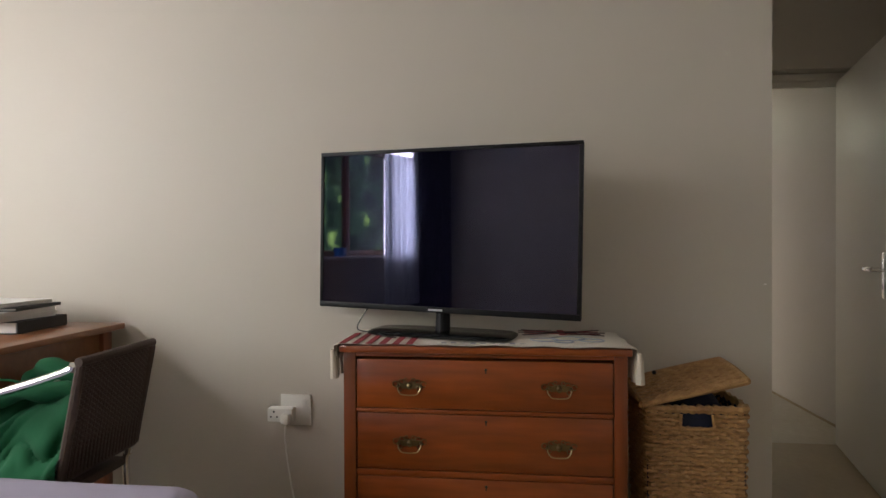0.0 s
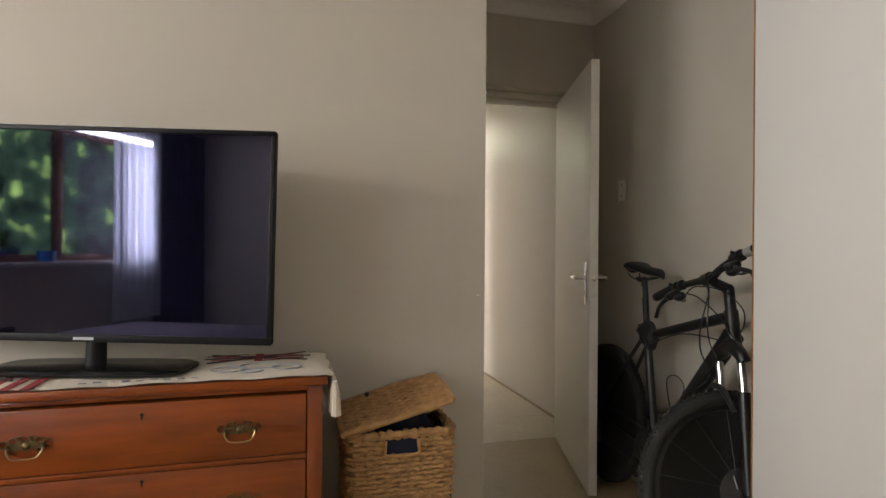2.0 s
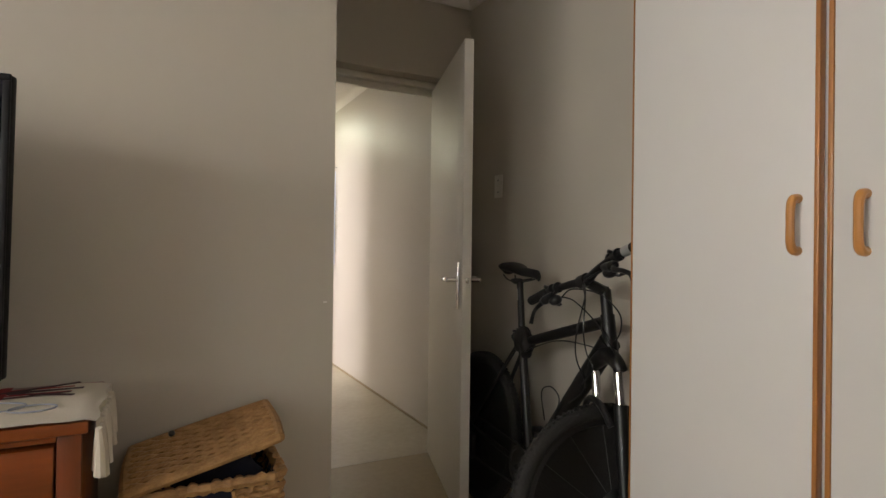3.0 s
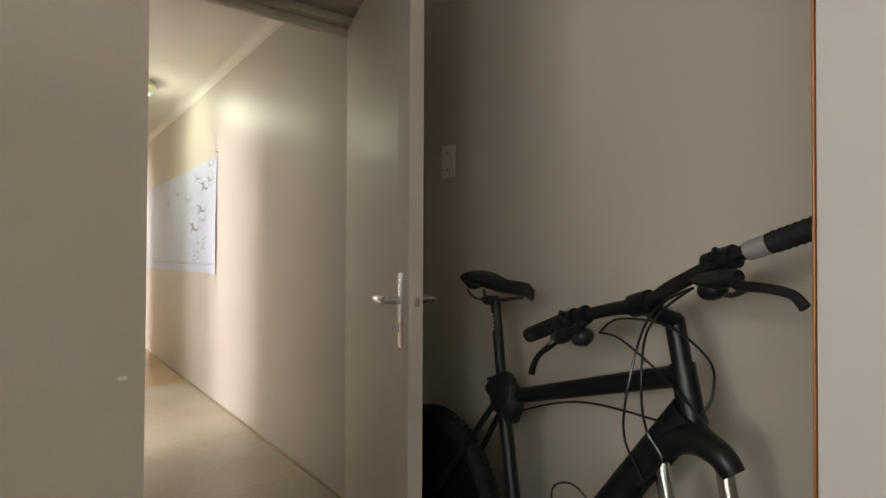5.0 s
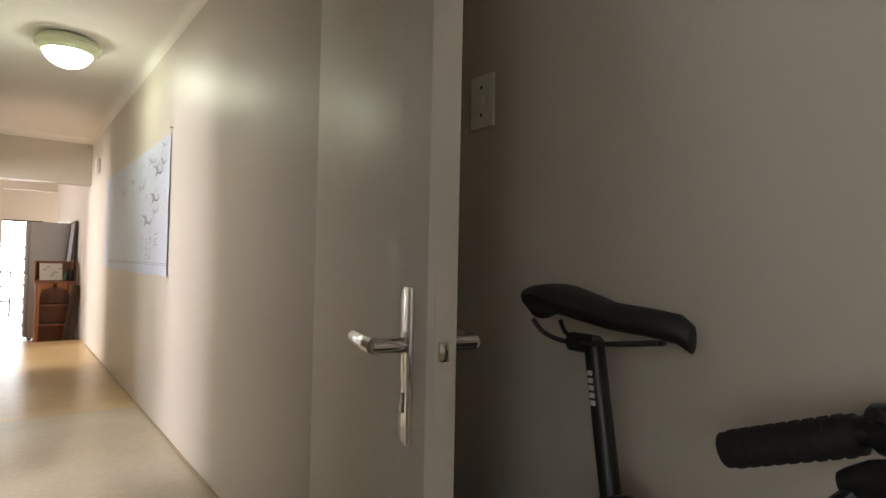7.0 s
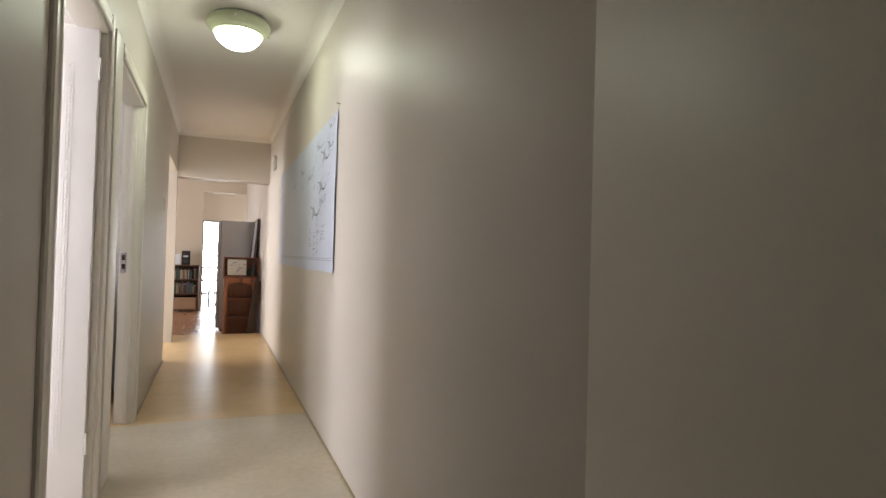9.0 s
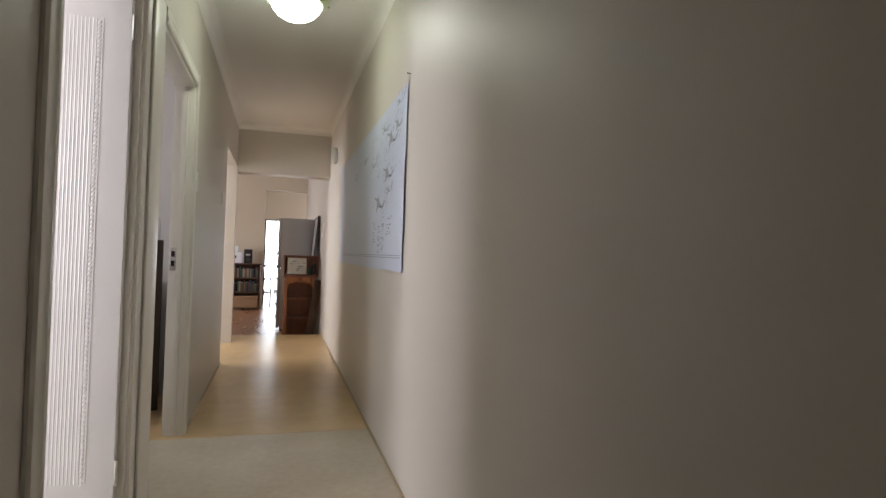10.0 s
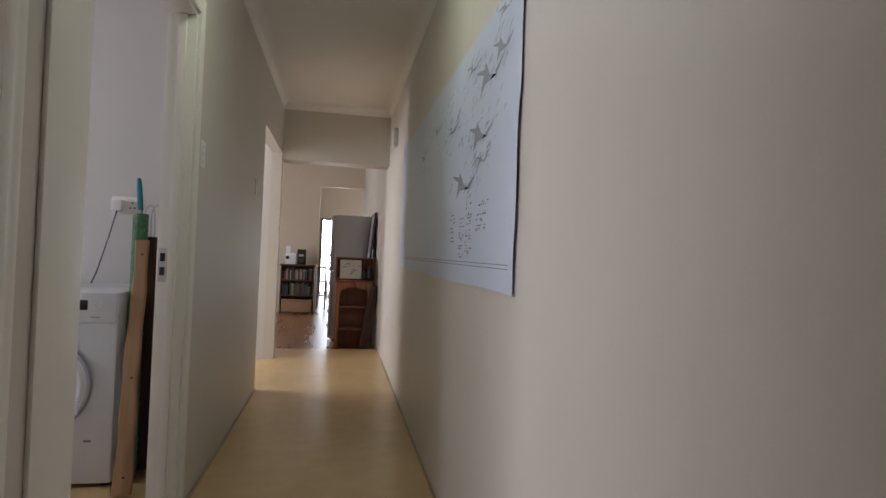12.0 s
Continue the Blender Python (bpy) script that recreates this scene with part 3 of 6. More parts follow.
# ---------------------------------------------------------------- bedroom: chest, television, runner
CX0, CX1, CF, CT = 0.622, 1.508, 2.735, 0.815
CB = TVY - 0.022
ch = thing("chest_of_drawers", pose((CX0 + CX1) / 2, (CF + CB) / 2, 0), "orange-stained wooden chest of drawers with brass handles", "chest of drawers")
W2, F2, B2 = (CX1 - CX0) / 2, CF - (CF + CB) / 2, CB - (CF + CB) / 2
for s in (-1, 1):
    part("side_panel", box(B(), min(s * W2, s * (W2 - 0.022)), max(s * W2, s * (W2 - 0.022)), F2 + 0.02, B2, 0.001, CT - 0.024, 0.003), PINEV, ch)
    part("stile", box(B(), min(s * W2, s * (W2 - 0.040)), max(s * W2, s * (W2 - 0.040)), F2, F2 + 0.0195, 0.001, CT - 0.024, 0.003), PINEV, ch)
part("top", box(B(), -W2 - 0.012, W2 + 0.012, F2 - 0.014, B2, CT - 0.0235, CT, 0.005), PINE, ch)
part("back_panel", box(B(), -W2 + 0.022, W2 - 0.022, B2 - 0.008, B2 - 0.001, 0.05, CT - 0.025), PINE, ch)
for z0, z1 in ((0.778, 0.7905), (0.600, 0.613), (0.398, 0.418), (0.190, 0.208), (0.06, 0.085)):
    part("rail", box(B(), -W2 + 0.0405, W2 - 0.0405, F2 + 0.001, F2 + 0.019, z0, z1, 0.002), PINE, ch)
part("plinth", box(B(), -W2 + 0.0405, W2 - 0.0405, F2 + 0.006, F2 + 0.019, 0.001, 0.0595, 0.002), PINE, ch)


def brass_handle(parent, x, y, z):
    """Pierced backplate with a hanging bail."""
    half = [(0.0, 0.024), (0.010, 0.017), (0.018, 0.022), (0.030, 0.013), (0.040, 0.017), (0.053, 0.009), (0.056, 0.000), (0.049, -0.008), (0.037, -0.005), (0.027, -0.014), (0.013, -0.012), (0.0, -0.020)]
    out = half + [(-a, b) for a, b in half[-2:0:-1]]
    bm = extrude_outline(B(), [(a * 0.72, b * 0.62) for a, b in out], 0.003, Matrix.Translation((x, y - 0.003, z)))
    for sx in (-1, 1):
        for cx, cz, r in ((0.045, 0.006, 0.0085), (0.026, 0.013, 0.0075), (0.030, -0.009, 0.0065), (0.012, 0.019, 0.0055)):
            tube(bm, [(x + sx * cx + r * math.cos(a), y - 0.0022, z + cz + r * math.sin(a)) for a in (radians(45 * q) for q in range(8))], 0.0018, 6, 2)
    lathe(bm, [(0.009, 0.0), (0.008, 0.003), (0.004, 0.006), (0.0001, 0.0066)], seg=14, m=Matrix.Translation((x, y - 0.003, z + 0.002)) @ Matrix.Rotation(math.pi / 2, 4, "X"))
    h = part("handle", bm, BRASS, parent, "antique brass backplate with hanging bail")
    bm = B()
    tube(bm, [(x - 0.036, y - 0.010, z), (x - 0.035, y - 0.013, z - 0.010), (x - 0.026, y - 0.016, z - 0.022), (x - 0.012, y - 0.017, z - 0.025), (x + 0.012, y - 0.017, z - 0.025), (x + 0.026, y - 0.016, z - 0.022), (x + 0.035, y - 0.013, z - 0.010), (x + 0.036, y - 0.010, z)], 0.0019, 8, 4)
    part("bail", bm, BRASSLIGHT, h, "bright worn brass bail")
    for s in (-0.036, 0.036):
        bm = B()
        cyl(bm, (x + s, y - 0.002, z), (x + s, y - 0.012, z), 0.0055, 0.0045, 10)
        part("post", bm, BRASS, h)


for z0, z1, hz, kz, out in ((0.615, 0.770, 0.687, 0.742, 0.004), (0.420, 0.598, 0.504, 0.578, 0.0), (0.210, 0.396, 0.300, 0.375, 0.0)):
    d = part("drawer", box(B(), -W2 + 0.043, W2 - 0.043, F2 + 0.003 - out, B2 - 0.03, z0, z1, 0.004), PINE, ch)
    for x in (-0.229, 0.237):
        brass_handle(d, x, F2 + 0.003 - out, hz)
    bm = B()
    cyl(bm, (0.012, F2 + 0.004 - out, kz), (0.012, F2 + 0.0022 - out, kz), 0.0045, seg=10)
    box(bm, 0.010, 0.014, F2 + 0.0022 - out, F2 + 0.004 - out, kz - 0.012, kz)
    part("keyhole", bm, BLACKPL, d)

# cloth runner over the top, hanging at both ends
rn = thing("table_runner", pose((CX0 + CX1) / 2, (CF + CB) / 2, CT), "cream woven runner with red stripes and tasselled ends", "table runner")
bm = B()
NX, NY = 60, 12
RL = W2 + 0.020
grid = []
for i in range(NX + 1):
    row = []
    u = -1 + 2 * i / NX
    run = u * (RL + 0.055)
    for j in range(NY + 1):
        v = j / NY
        y = F2 - 0.018 + v * (B2 - F2 - 0.02) + 0.004 * math.sin(u * 9)
        wob = 0.0016 * math.sin(u * 21 + v * 5) + 0.002
        if abs(run) <= RL:
            row.append(bm.verts.new((run, y, 0.003 + wob)))
        else:
            s = 1 if run > 0 else -1
            row.append(bm.verts.new((s * (RL + 0.004 + 0.004 * math.sin(v * 14)), y, 0.003 - (abs(run) - RL))))
    grid.append(row)
for i in range(NX):
    for j in range(NY):
        bm.faces.new((grid[i][j], grid[i + 1][j], grid[i + 1][j + 1], grid[i][j + 1]))
bmesh.ops.solidify(bm, geom=bm.faces, thickness=0.0018)
part("cloth", bm, RUNNER, rn)
for s in (-1, 1):
    for k in range(9):
        bm = B()
        y = F2 - 0.008 + k * (B2 - F2 - 0.05) / 8
        x = s * (RL + 0.005)
        lx, ly = random.uniform(-0.004, 0.004), random.uniform(-0.006, 0.006)
        tube(bm, [(x + s * 0.004, y - 0.012, -0.012), (x + s * 0.005 + lx, y + ly - 0.010, -0.050), (x + s * 0.005 + 1.6 * lx, y + 1.5 * ly - 0.008, -0.105)], [0.006, 0.011, 0.014], 9, 3)
        part("tassel", bm, TASSEL, rn)
# red bands and dark crossing bands woven into the cloth
for k in range(6):
    x = -RL + 0.010 + k * 0.043
    part("red_stripe", box(B(), x, x + 0.021, F2 - 0.017, F2 + 0.19, 0.0066, 0.0078), REDCLOTH, rn, "dark red woven stripe")
for x0, y0, w, h, turn, mat in ((0.27, 0.255, 0.30, 0.014, 0.0, DARKCLOTH), (0.27, 0.255, 0.30, 0.012, 0.42, DARKCLOTH), (0.27, 0.255, 0.30, 0.012, -0.42, DARKCLOTH), (0.27, 0.230, 0.26, 0.007, 0.0, REDCLOTH), (0.27, 0.278, 0.26, 0.007, 0.0, REDCLOTH), (0.27, 0.255, 0.022, 0.11, 0.0, REDCLOTH), (0.34, 0.215, 0.12, 0.006, 0.15, DARKCLOTH), (0.18, 0.30, 0.12, 0.006, 0.10, DARKCLOTH)):
    m = Matrix.Translation((x0, F2 + y0, 0)) @ Matrix.Rotation(turn, 4, "Z")
    part("crossing_band", box(B(), -w / 2, w / 2, -h / 2, h / 2, 0.0062, 0.0076 + 0.0004 * turn, 0, m), mat, rn, "dark woven crossing band")
for k in range(9):
    x = -0.13 + 0.031 * k
    part("woven_mark", box(B(), x, x + 0.017, F2 + 0.012 + 0.004 * (k % 3), F2 + 0.020 + 0.006 * (k % 2), 0.0062, 0.0076), INK2, rn)

for x0, y0, r in ((0.20, 0.10, 0.045), (0.28, 0.13, 0.055), (0.35, 0.10, 0.040), (0.26, 0.07, 0.030)):
    bm = B()
    tube(bm, [(x0 + r * math.cos(a), F2 + y0 + 0.7 * r * math.sin(a), 0.0070) for a in (radians(20 * q) for q in range(19))], 0.0018, 6, 2)
    part("woven_scroll", bm, INK, rn, "faint grey-green woven scroll")

# television
tv_m = pose(0.920, 2.909, CT + 0.006, 0, 0, -14.4)
tv = thing("television", tv_m, "flat black television with glossy screen on a stand", "television")
roll = Matrix.Translation((0, 0, 0.362)) @ Matrix.Rotation(radians(1.0), 4, "Y")
TW, TH = 0.477, 0.285
part("case", box(B(), -TW, TW, -0.004, 0.016, -TH, TH, 0.005, roll), TVCASE, tv)
part("back_bulge", box(B(), -TW * 0.6, TW * 0.6, 0.0155, 0.055, -TH * 0.8, TH * 0.35, 0.012, roll), TVCASE, tv)
for x0, x1, z0, z1 in ((-TW, TW, TH - 0.013, TH), (-TW, TW, -TH, -TH + 0.020), (-TW, -TW + 0.013, -TH + 0.020, TH - 0.013), (TW - 0.013, TW, -TH + 0.020, TH - 0.013)):
    part("bezel", box(B(), x0, x1, -0.012, -0.0042, z0, z1, 0.002, roll), TVCASE, tv)
part("screen", box(B(), -TW + 0.0135, TW - 0.0135, -0.0085, -0.0045, -TH + 0.0205, TH - 0.0135, 0, roll), SCREEN, tv, "glossy black screen")
part("name_plate", box(B(), -0.040, 0.012, -0.0135, -0.0122, -TH + 0.006, -TH + 0.013, 0, roll), SILVER, tv)
for k in range(9):
    part("top_vent", box(B(), -0.30 + k * 0.07, -0.30 + k * 0.07 + 0.02, -0.012, -0.006, TH - 0.0005, TH + 0.0008, 0, roll), SILVER, tv)
bm = B()
cyl(bm, (0, 0.012, 0.012), (0, 0.016, 0.085), 0.026, 0.024, 20)
part("stand_neck", bm, TVCASE, tv)
bm = B()
out = [(0.26 * math.copysign(abs(math.cos(a)) ** 0.42, math.cos(a)), 0.10 * math.copysign(abs(math.sin(a)) ** 0.42, math.sin(a))) for a in (2 * math.pi * k / 48 for k in range(48))]
lo = [bm.verts.new((x, y, 0.004)) for x, y in out]
mi = [bm.verts.new((x, y, 0.010)) for x, y in out]
hi = [bm.verts.new((x * 0.96, y * 0.92, 0.015)) for x, y in out]
for a, b in ((lo, mi), (mi, hi)):
    for k in range(48):
        bm.faces.new((a[k], a[(k + 1) % 48], b[(k + 1) % 48], b[k]))
bm.faces.new(lo[::-1]), bm.faces.new(hi)
part("stand_base", bm, GLOSSBLACK, tv, "glossy black plastic base")
cb = thing("television_cable", pose(0, 0, 0), "thin black cable curling behind the television stand", "cable")
bm = B()
tube(bm, [(0.66, 2.99, 0.93), (0.62, 2.985, 0.87), (0.605, 2.98, 0.828), (0.68, 2.90, 0.8275), (0.72, 2.85, 0.8275), (0.78, 2.80, 0.8275)], 0.0025, 6, 5)
part("cord", bm, BLACKPL, cb)

# ---------------------------------------------------------------- socket with adapter and cord
so = thing("wall_socket", pose(0.328, TVY - 0.001, 0.492), "white wall socket plate with plugged-in adapter and cord", "socket")
part("plate", box(B(), -0.061, 0.061, -0.009, 0, -0.060, 0.060, 0.003), PLASTIC, so)
part("adapter", box(B(), -0.098, 0.002, -0.052, -0.0095, -0.036, 0.016, 0.006), PLASTIC, so, "white multi-way adapter block")
for x, z, r in ((-0.082, -0.016, 0.0035), (-0.058, -0.016, 0.0035), (-0.070, 0.004, 0.0042)):
    bm = B()
    cyl(bm, (x, -0.0515, z), (x, -0.0530, z), r, seg=8)
    part("pin_hole", bm, BLACKPL, so)
part("plug", box(B(), -0.034, 0.000, -0.086, -0.0525, -0.038, 0.004, 0.010), PLASTIC, so, "white three-pin plug")
part("rocker", box(B(), 0.028, 0.044, -0.013, -0.0092, 0.012, 0.042, 0.002), PLASTIC, so)
bm = B()
tube(bm, [(-0.014, -0.080, -0.038), (-0.014, -0.082, -0.09), (-0.006, -0.07, -0.20), (0.010, -0.05, -0.34), (0.030, -0.04, -0.44), (0.08, -0.03, -0.486)], 0.0035, 8, 6)
part("cord", bm, PLASTIC, so, "white power cord")

# ---------------------------------------------------------------- laundry basket
bk = thing("laundry_basket", pose(1.7435, 2.955, 0), "woven banana-leaf laundry basket with a loose lid", "basket")
HX, HY, BH = 0.1685, 0.125, 0.612


def ring_points(hx, hy, r, n):
    """Points round a rectangle with rounded corners, evenly spaced."""
    pts = []
    for cx, cy, a0 in ((hx - r, hy - r, 0), (-hx + r, hy - r, 90), (-hx + r, -hy + r, 180), (hx - r, -hy + r, 270)):
        for k in range(7):
            a = radians(a0 + 15 * k)
            pts.append(Vector((cx + r * math.cos(a), cy + r * math.sin(a))))
    pts.append(pts[0])
    ln = [0]
    for a, b in zip(pts, pts[1:]):
        ln.append(ln[-1] + (b - a).length)
    return [(np.interp(s, ln, [p.x for p in pts]), np.interp(s, ln, [p.y for p in pts])) for s in np.linspace(0, ln[-1], n, endpoint=False)]


def woven_row(bm, z, phase, hx, hy, n=132, r=0.0098, gap=None):
    base = ring_points(hx, hy, 0.02, n)
    rings = []
    for i, (x, y) in enumerate(base):
        x2, y2 = base[(i + 1) % n]
        t = Vector((x2 - x, y2 - y, 0)).normalized()
        nrm = Vector((t.y, -t.x, 0))
        w = math.sin(2 * math.pi * (i / 6 + phase))
        rr = r * (0.82 + 0.26 * abs(w)) * random.uniform(0.9, 1.1)
        c = Vector((x, y, z + random.uniform(-0.0012, 0.0012))) + nrm * (0.0035 * w)
        rings.append([bm.verts.new(c + (nrm * math.cos(a) + Vector((0, 0, 1)) * math.sin(a) * 1.15) * rr) for a in (math.pi * 2 * k / 6 for k in range(6))])
    for i in range(n):
        if gap and base[i][1] < -hy + 0.01 and gap[0] < base[i][0] < gap[1]:
            continue
        a, b = rings[i], rings[(i + 1) % n]
        for k in range(6):
            bm.faces.new((a[k], a[(k + 1) % 6], b[(k + 1) % 6], b[k]))


for k in range(42):
    z = 0.010 + k * 0.0140
    bm = B()
    f = 0.93 + 0.07 * z / BH
    woven_row(bm, z, 0.5 * (k % 2) + 0.07 * math.sin(k * 2.3), HX * f - 0.010, HY * f - 0.010, 168, 0.0070, gap=(-0.050, 0.046) if 0.548 < z < 0.596 else None)
    part("woven_band", bm, STRAW, bk)
bm = B()
woven_row(bm, BH - 0.006, 0, HX - 0.010, HY - 0.010, 132, 0.0125)
part("rim", bm, STRAW, bk)
bm = B()
tube(bm, [(-0.050, -HY + 0.002, 0.592), (-0.052, -HY, 0.57), (-0.048, -HY, 0.550), (0.0, -HY - 0.001, 0.546), (0.046, -HY, 0.550), (0.048, -HY, 0.57), (0.046, -HY + 0.002, 0.592)], 0.005, 7, 5)
part("grip_edge", bm, STRAW, bk)
bm = B()
box(bm, -HX * 0.90, HX * 0.90, -HY * 0.88, HY * 0.88, 0.01, 0.602)
bm.faces.ensure_lookup_table()
top = max(bm.faces, key=lambda q: q.calc_center_median().z)
bmesh.ops.delete(bm, geom=[top], context="FACES_ONLY")
bmesh.ops.solidify(bm, geom=bm.faces, thickness=0.002)
part("lining", bm, NAVY, bk, "dark navy cloth lining")
lc = thing("clothes_in_basket", pose(1.7435, 2.955, 0.52), "dark navy clothes heaped in the basket", "clothes")
bm = B()
bmesh.ops.create_uvsphere(bm, u_segments=28, v_segments=14, radius=1, matrix=Matrix.Translation((0.03, 0.02, 0.0)) @ Matrix.Diagonal((0.115, 0.085, 0.125, 1)))
for v in bm.verts:
    v.co += v.normal * 0.016 * noise.noise(v.co * 16)
part("crumpled_cloth", bm, NAVY, lc)
# loose lid, propped on the clothes
FL, FR, BL = Vector((1.568, 2.830, 0.622)), Vector((1.893, 2.816, 0.708)), Vector((1.548, 3.080, 0.634))
ex, ey = (FR - FL), (BL - FL)
lw, ld = ex.length, ey.length
ex.normalize()
ez = ex.cross(ey).normalized()
ey = ez.cross(ex)
lid_m = Matrix((( ex.x, ey.x, ez.x, FL.x), (ex.y, ey.y, ez.y, FL.y), (ex.z, ey.z, ez.z, FL.z), (0, 0, 0, 1)))
ld_e = new("lid")
ld_e.parent = bk
ld_e.matrix_parent_inverse = Matrix.Identity(4)
ld_e.matrix_basis = bk.matrix_world.inverted() @ lid_m
for k in range(17):
    bm = B()
    y = 0.013 + k * (ld - 0.026) / 16
    tube(bm, [(0.008 + i * (lw - 0.016) / 24, y, 0.004 * math.sin(i * math.pi / 2 + k * math.pi)) for i in range(25)], [0.0082 * (1 + 0.18 * math.sin(i * 1.7 + k)) for i in range(25)], 6, 1, 0.8)
    part("woven_strand", bm, STRAW, ld_e)
bm = B()
tube(bm, [(0.006, 0.004, -0.004), (lw / 2, 0, -0.003), (lw - 0.006, 0.004, -0.004)], 0.012, 8, 10)
tube(bm, [(lw - 0.006, 0.004, -0.004), (lw, ld / 2, -0.003), (lw - 0.006, ld - 0.004, -0.004)], 0.012, 8, 10)
tube(bm, [(0.006, ld - 0.004, -0.004), (lw / 2, ld, -0.003), (lw - 0.006, ld - 0.004, -0.004)], 0.012, 8, 10)
tube(bm, [(0.006, 0.004, -0.004), (0, ld / 2, -0.003), (0.006, ld - 0.004, -0.004)], 0.012, 8, 10)
part("lid_rim", bm, STRAW, ld_e)
bm = B()
bmesh.ops.create_uvsphere(bm, u_segments=10, v_segments=6, radius=0.008, matrix=Matrix.Translation((0.10, ld - 0.03, 0.012)))
part("lid_button", bm, BLACKPL, ld_e)

# ---------------------------------------------------------------- light switch by the bedroom door
def switch_plate(m, label, rockers=1, group=""):
    s = thing("light_switch", m, label, "light switch", group)
    part("plate", box(B(), -0.036, 0.036, -0.008, 0, -0.058, 0.058, 0.003), PLASTIC, s)
    for k in range(rockers):
        z = (k - (rockers - 1) / 2) * 0.032
        part("rocker", box(B(), -0.009, 0.009, -0.0125, -0.0082, z - 0.011, z + 0.011, 0.002), PLASTIC, s)
    for z in (-0.030, 0.030) if rockers == 1 else (-0.05, 0.05):
        bm = B()
        cyl(bm, (0, -0.0078, z), (0, -0.0090, z), 0.0038, seg=10)
        part("screw", bm, BLACKPL, s)
    return s


switch_plate(pose(XR - 0.001, 3.905, 1.475, 0, 0, -90), "white single light switch with two dark screws")
switch_plate(pose(XL + 0.001, 7.95, 1.49, 0, 0, 90), "white light switch beside the laundry door")
switch_plate(pose(XL + 0.001, 9.53, 1.53, 0, 0, 90), "white triple light switch on the corridor wall", 3)

# ---------------------------------------------------------------- wardrobe
wr = thing("wardrobe", pose(2.79, 1.2, 0), "white built-in wardrobe with orange wooden edging and handles", "wardrobe")
part("carcass", box(B(), 0.022, 0.56, -1.5, 1.425, 0.001, 2.49, 0.002), MELAMINE, wr)
part("end_edging", box(B(), 0.001, 0.0215, 1.4255, 1.429, 0.001, 2.49, 0.001), EDGE, wr, "thin orange wooden edging")
part("plinth", box(B(), 0.03, 0.05, -1.5, 1.42, 0.001, 0.075), EDGE, wr)
edges = [(0.948, 1.424), (0.43, 0.913), (-0.078, 0.394), (-0.596, -0.114), (-1.10, -0.632)]
for k, (y0, y1) in enumerate(edges):
    d = part("wardrobe_door", box(B(), 0.002, 0.020, y0, y1, 0.08, 2.47, 0.002), MELAMINE, wr)
    for y in ((y0 - 0.010, y0 - 0.0005), (y1 + 0.0005, y1 + 0.010)):
        if y[1] < 1.425:
            part("edging", box(B(), -0.001, 0.020, y[0], y[1], 0.08, 2.47, 0.002), EDGE, d, "orange wooden edging strip")
    yh = y0 + 0.032 if k % 2 == 0 else y1 - 0.056
    bm = B()
    tube(bm, [(0.003, yh, 1.150), (-0.014, yh, 1.152), (-0.022, yh, 1.168), (-0.023, yh, 1.203), (-0.022, yh, 1.238), (-0.014, yh, 1.254), (0.003, yh, 1.256)], [0.010, 0.0095, 0.0085, 0.0080, 0.0085, 0.0095, 0.010], 10, 5)
    part("handle", bm, EDGE2, d, "rounded orange wooden bow handle")

# ---------------------------------------------------------------- bicycle leaning on the wall, front wheel turned out
WR = 0.335
bike_m = Matrix.Translation((2.960, 3.736, 0)) @ Matrix.Rotation(-math.pi / 2 - 0.065, 4, "Z") @ Matrix.Rotation(-0.080, 4, "X")
bi = thing("bicycle", bike_m, "black mountain bicycle leaning on the wall, front wheel turned", "bicycle")
HA = 1.316
AX = Vector((-math.cos(HA), 0, math.sin(HA)))
FW = Vector((math.sin(HA), 0, math.cos(HA)))
HT = Vector((0.797, 0, 1.008))
STEER = Matrix.Translation(HT) @ Matrix.Rotation(-1.749, 4, AX) @ Matrix.Translation(-HT)
BBK = Vector((0.425, 0, 0.295))
SC = Vector((0.284, 0, 0.805))
RA = Vector((0, 0, WR))
H0, H1 = HT - AX * 0.075, HT - AX * 0.215


def tubes(name, mat, rows, label="", parent=None, m=None):
    bm = B()
    for a, b, r, r2 in rows:
        cyl(bm, a, b, r, r2, 14)
    if m is not None:
        bmesh.ops.transform(bm, matrix=m, verts=bm.verts)
    return part(name, bm, mat, parent or bi, label)


tubes("top_tube", BLACKFR, [(SC - Vector((0, 0, 0.045)) + Vector((0.01, 0, 0)), H0 - AX * 0.022, 0.0185, 0.022)])
tubes("down_tube", BLACKFR, [(BBK, H1 + AX * 0.05, 0.026, 0.037)])
tubes("seat_tube", BLACKFR, [(BBK, SC, 0.018, 0.018)])
tubes("head_tube", BLACKFR, [(H0, H1, 0.024, 0.025)])
tubes("bottom_bracket", BLACKFR, [(BBK - Vector((0, 0.036, 0)), BBK + Vector((0, 0.036, 0)), 0.024, 0.024)])
for s in (-1, 1):
    o = Vector((0, s * 0.062, 0))
    tubes("chain_stay", BLACKFR, [(BBK + Vector((-0.02, s * 0.03, 0)), RA + o, 0.012, 0.009)])
    tubes("seat_stay", BLACKFR, [(SC + Vector((0.005, s * 0.018, -0.055)), RA + o, 0.009, 0.008)])
st_dir = (SC - BBK).normalized()
sp_top = Vector((0.236, 0, 1.022))
tubes("seat_post", BLACKFR, [(SC - st_dir * 0.05, sp_top, 0.0145, 0.0145)])
tubes("seat_clamp", DULLMETAL, [(SC - st_dir * 0.012, SC + st_dir * 0.014, 0.0225, 0.0225), (SC + Vector((-0.02, -0.03, 0)), SC + Vector((-0.02, 0.03, 0)), 0.005, 0.005)])
bm = B()
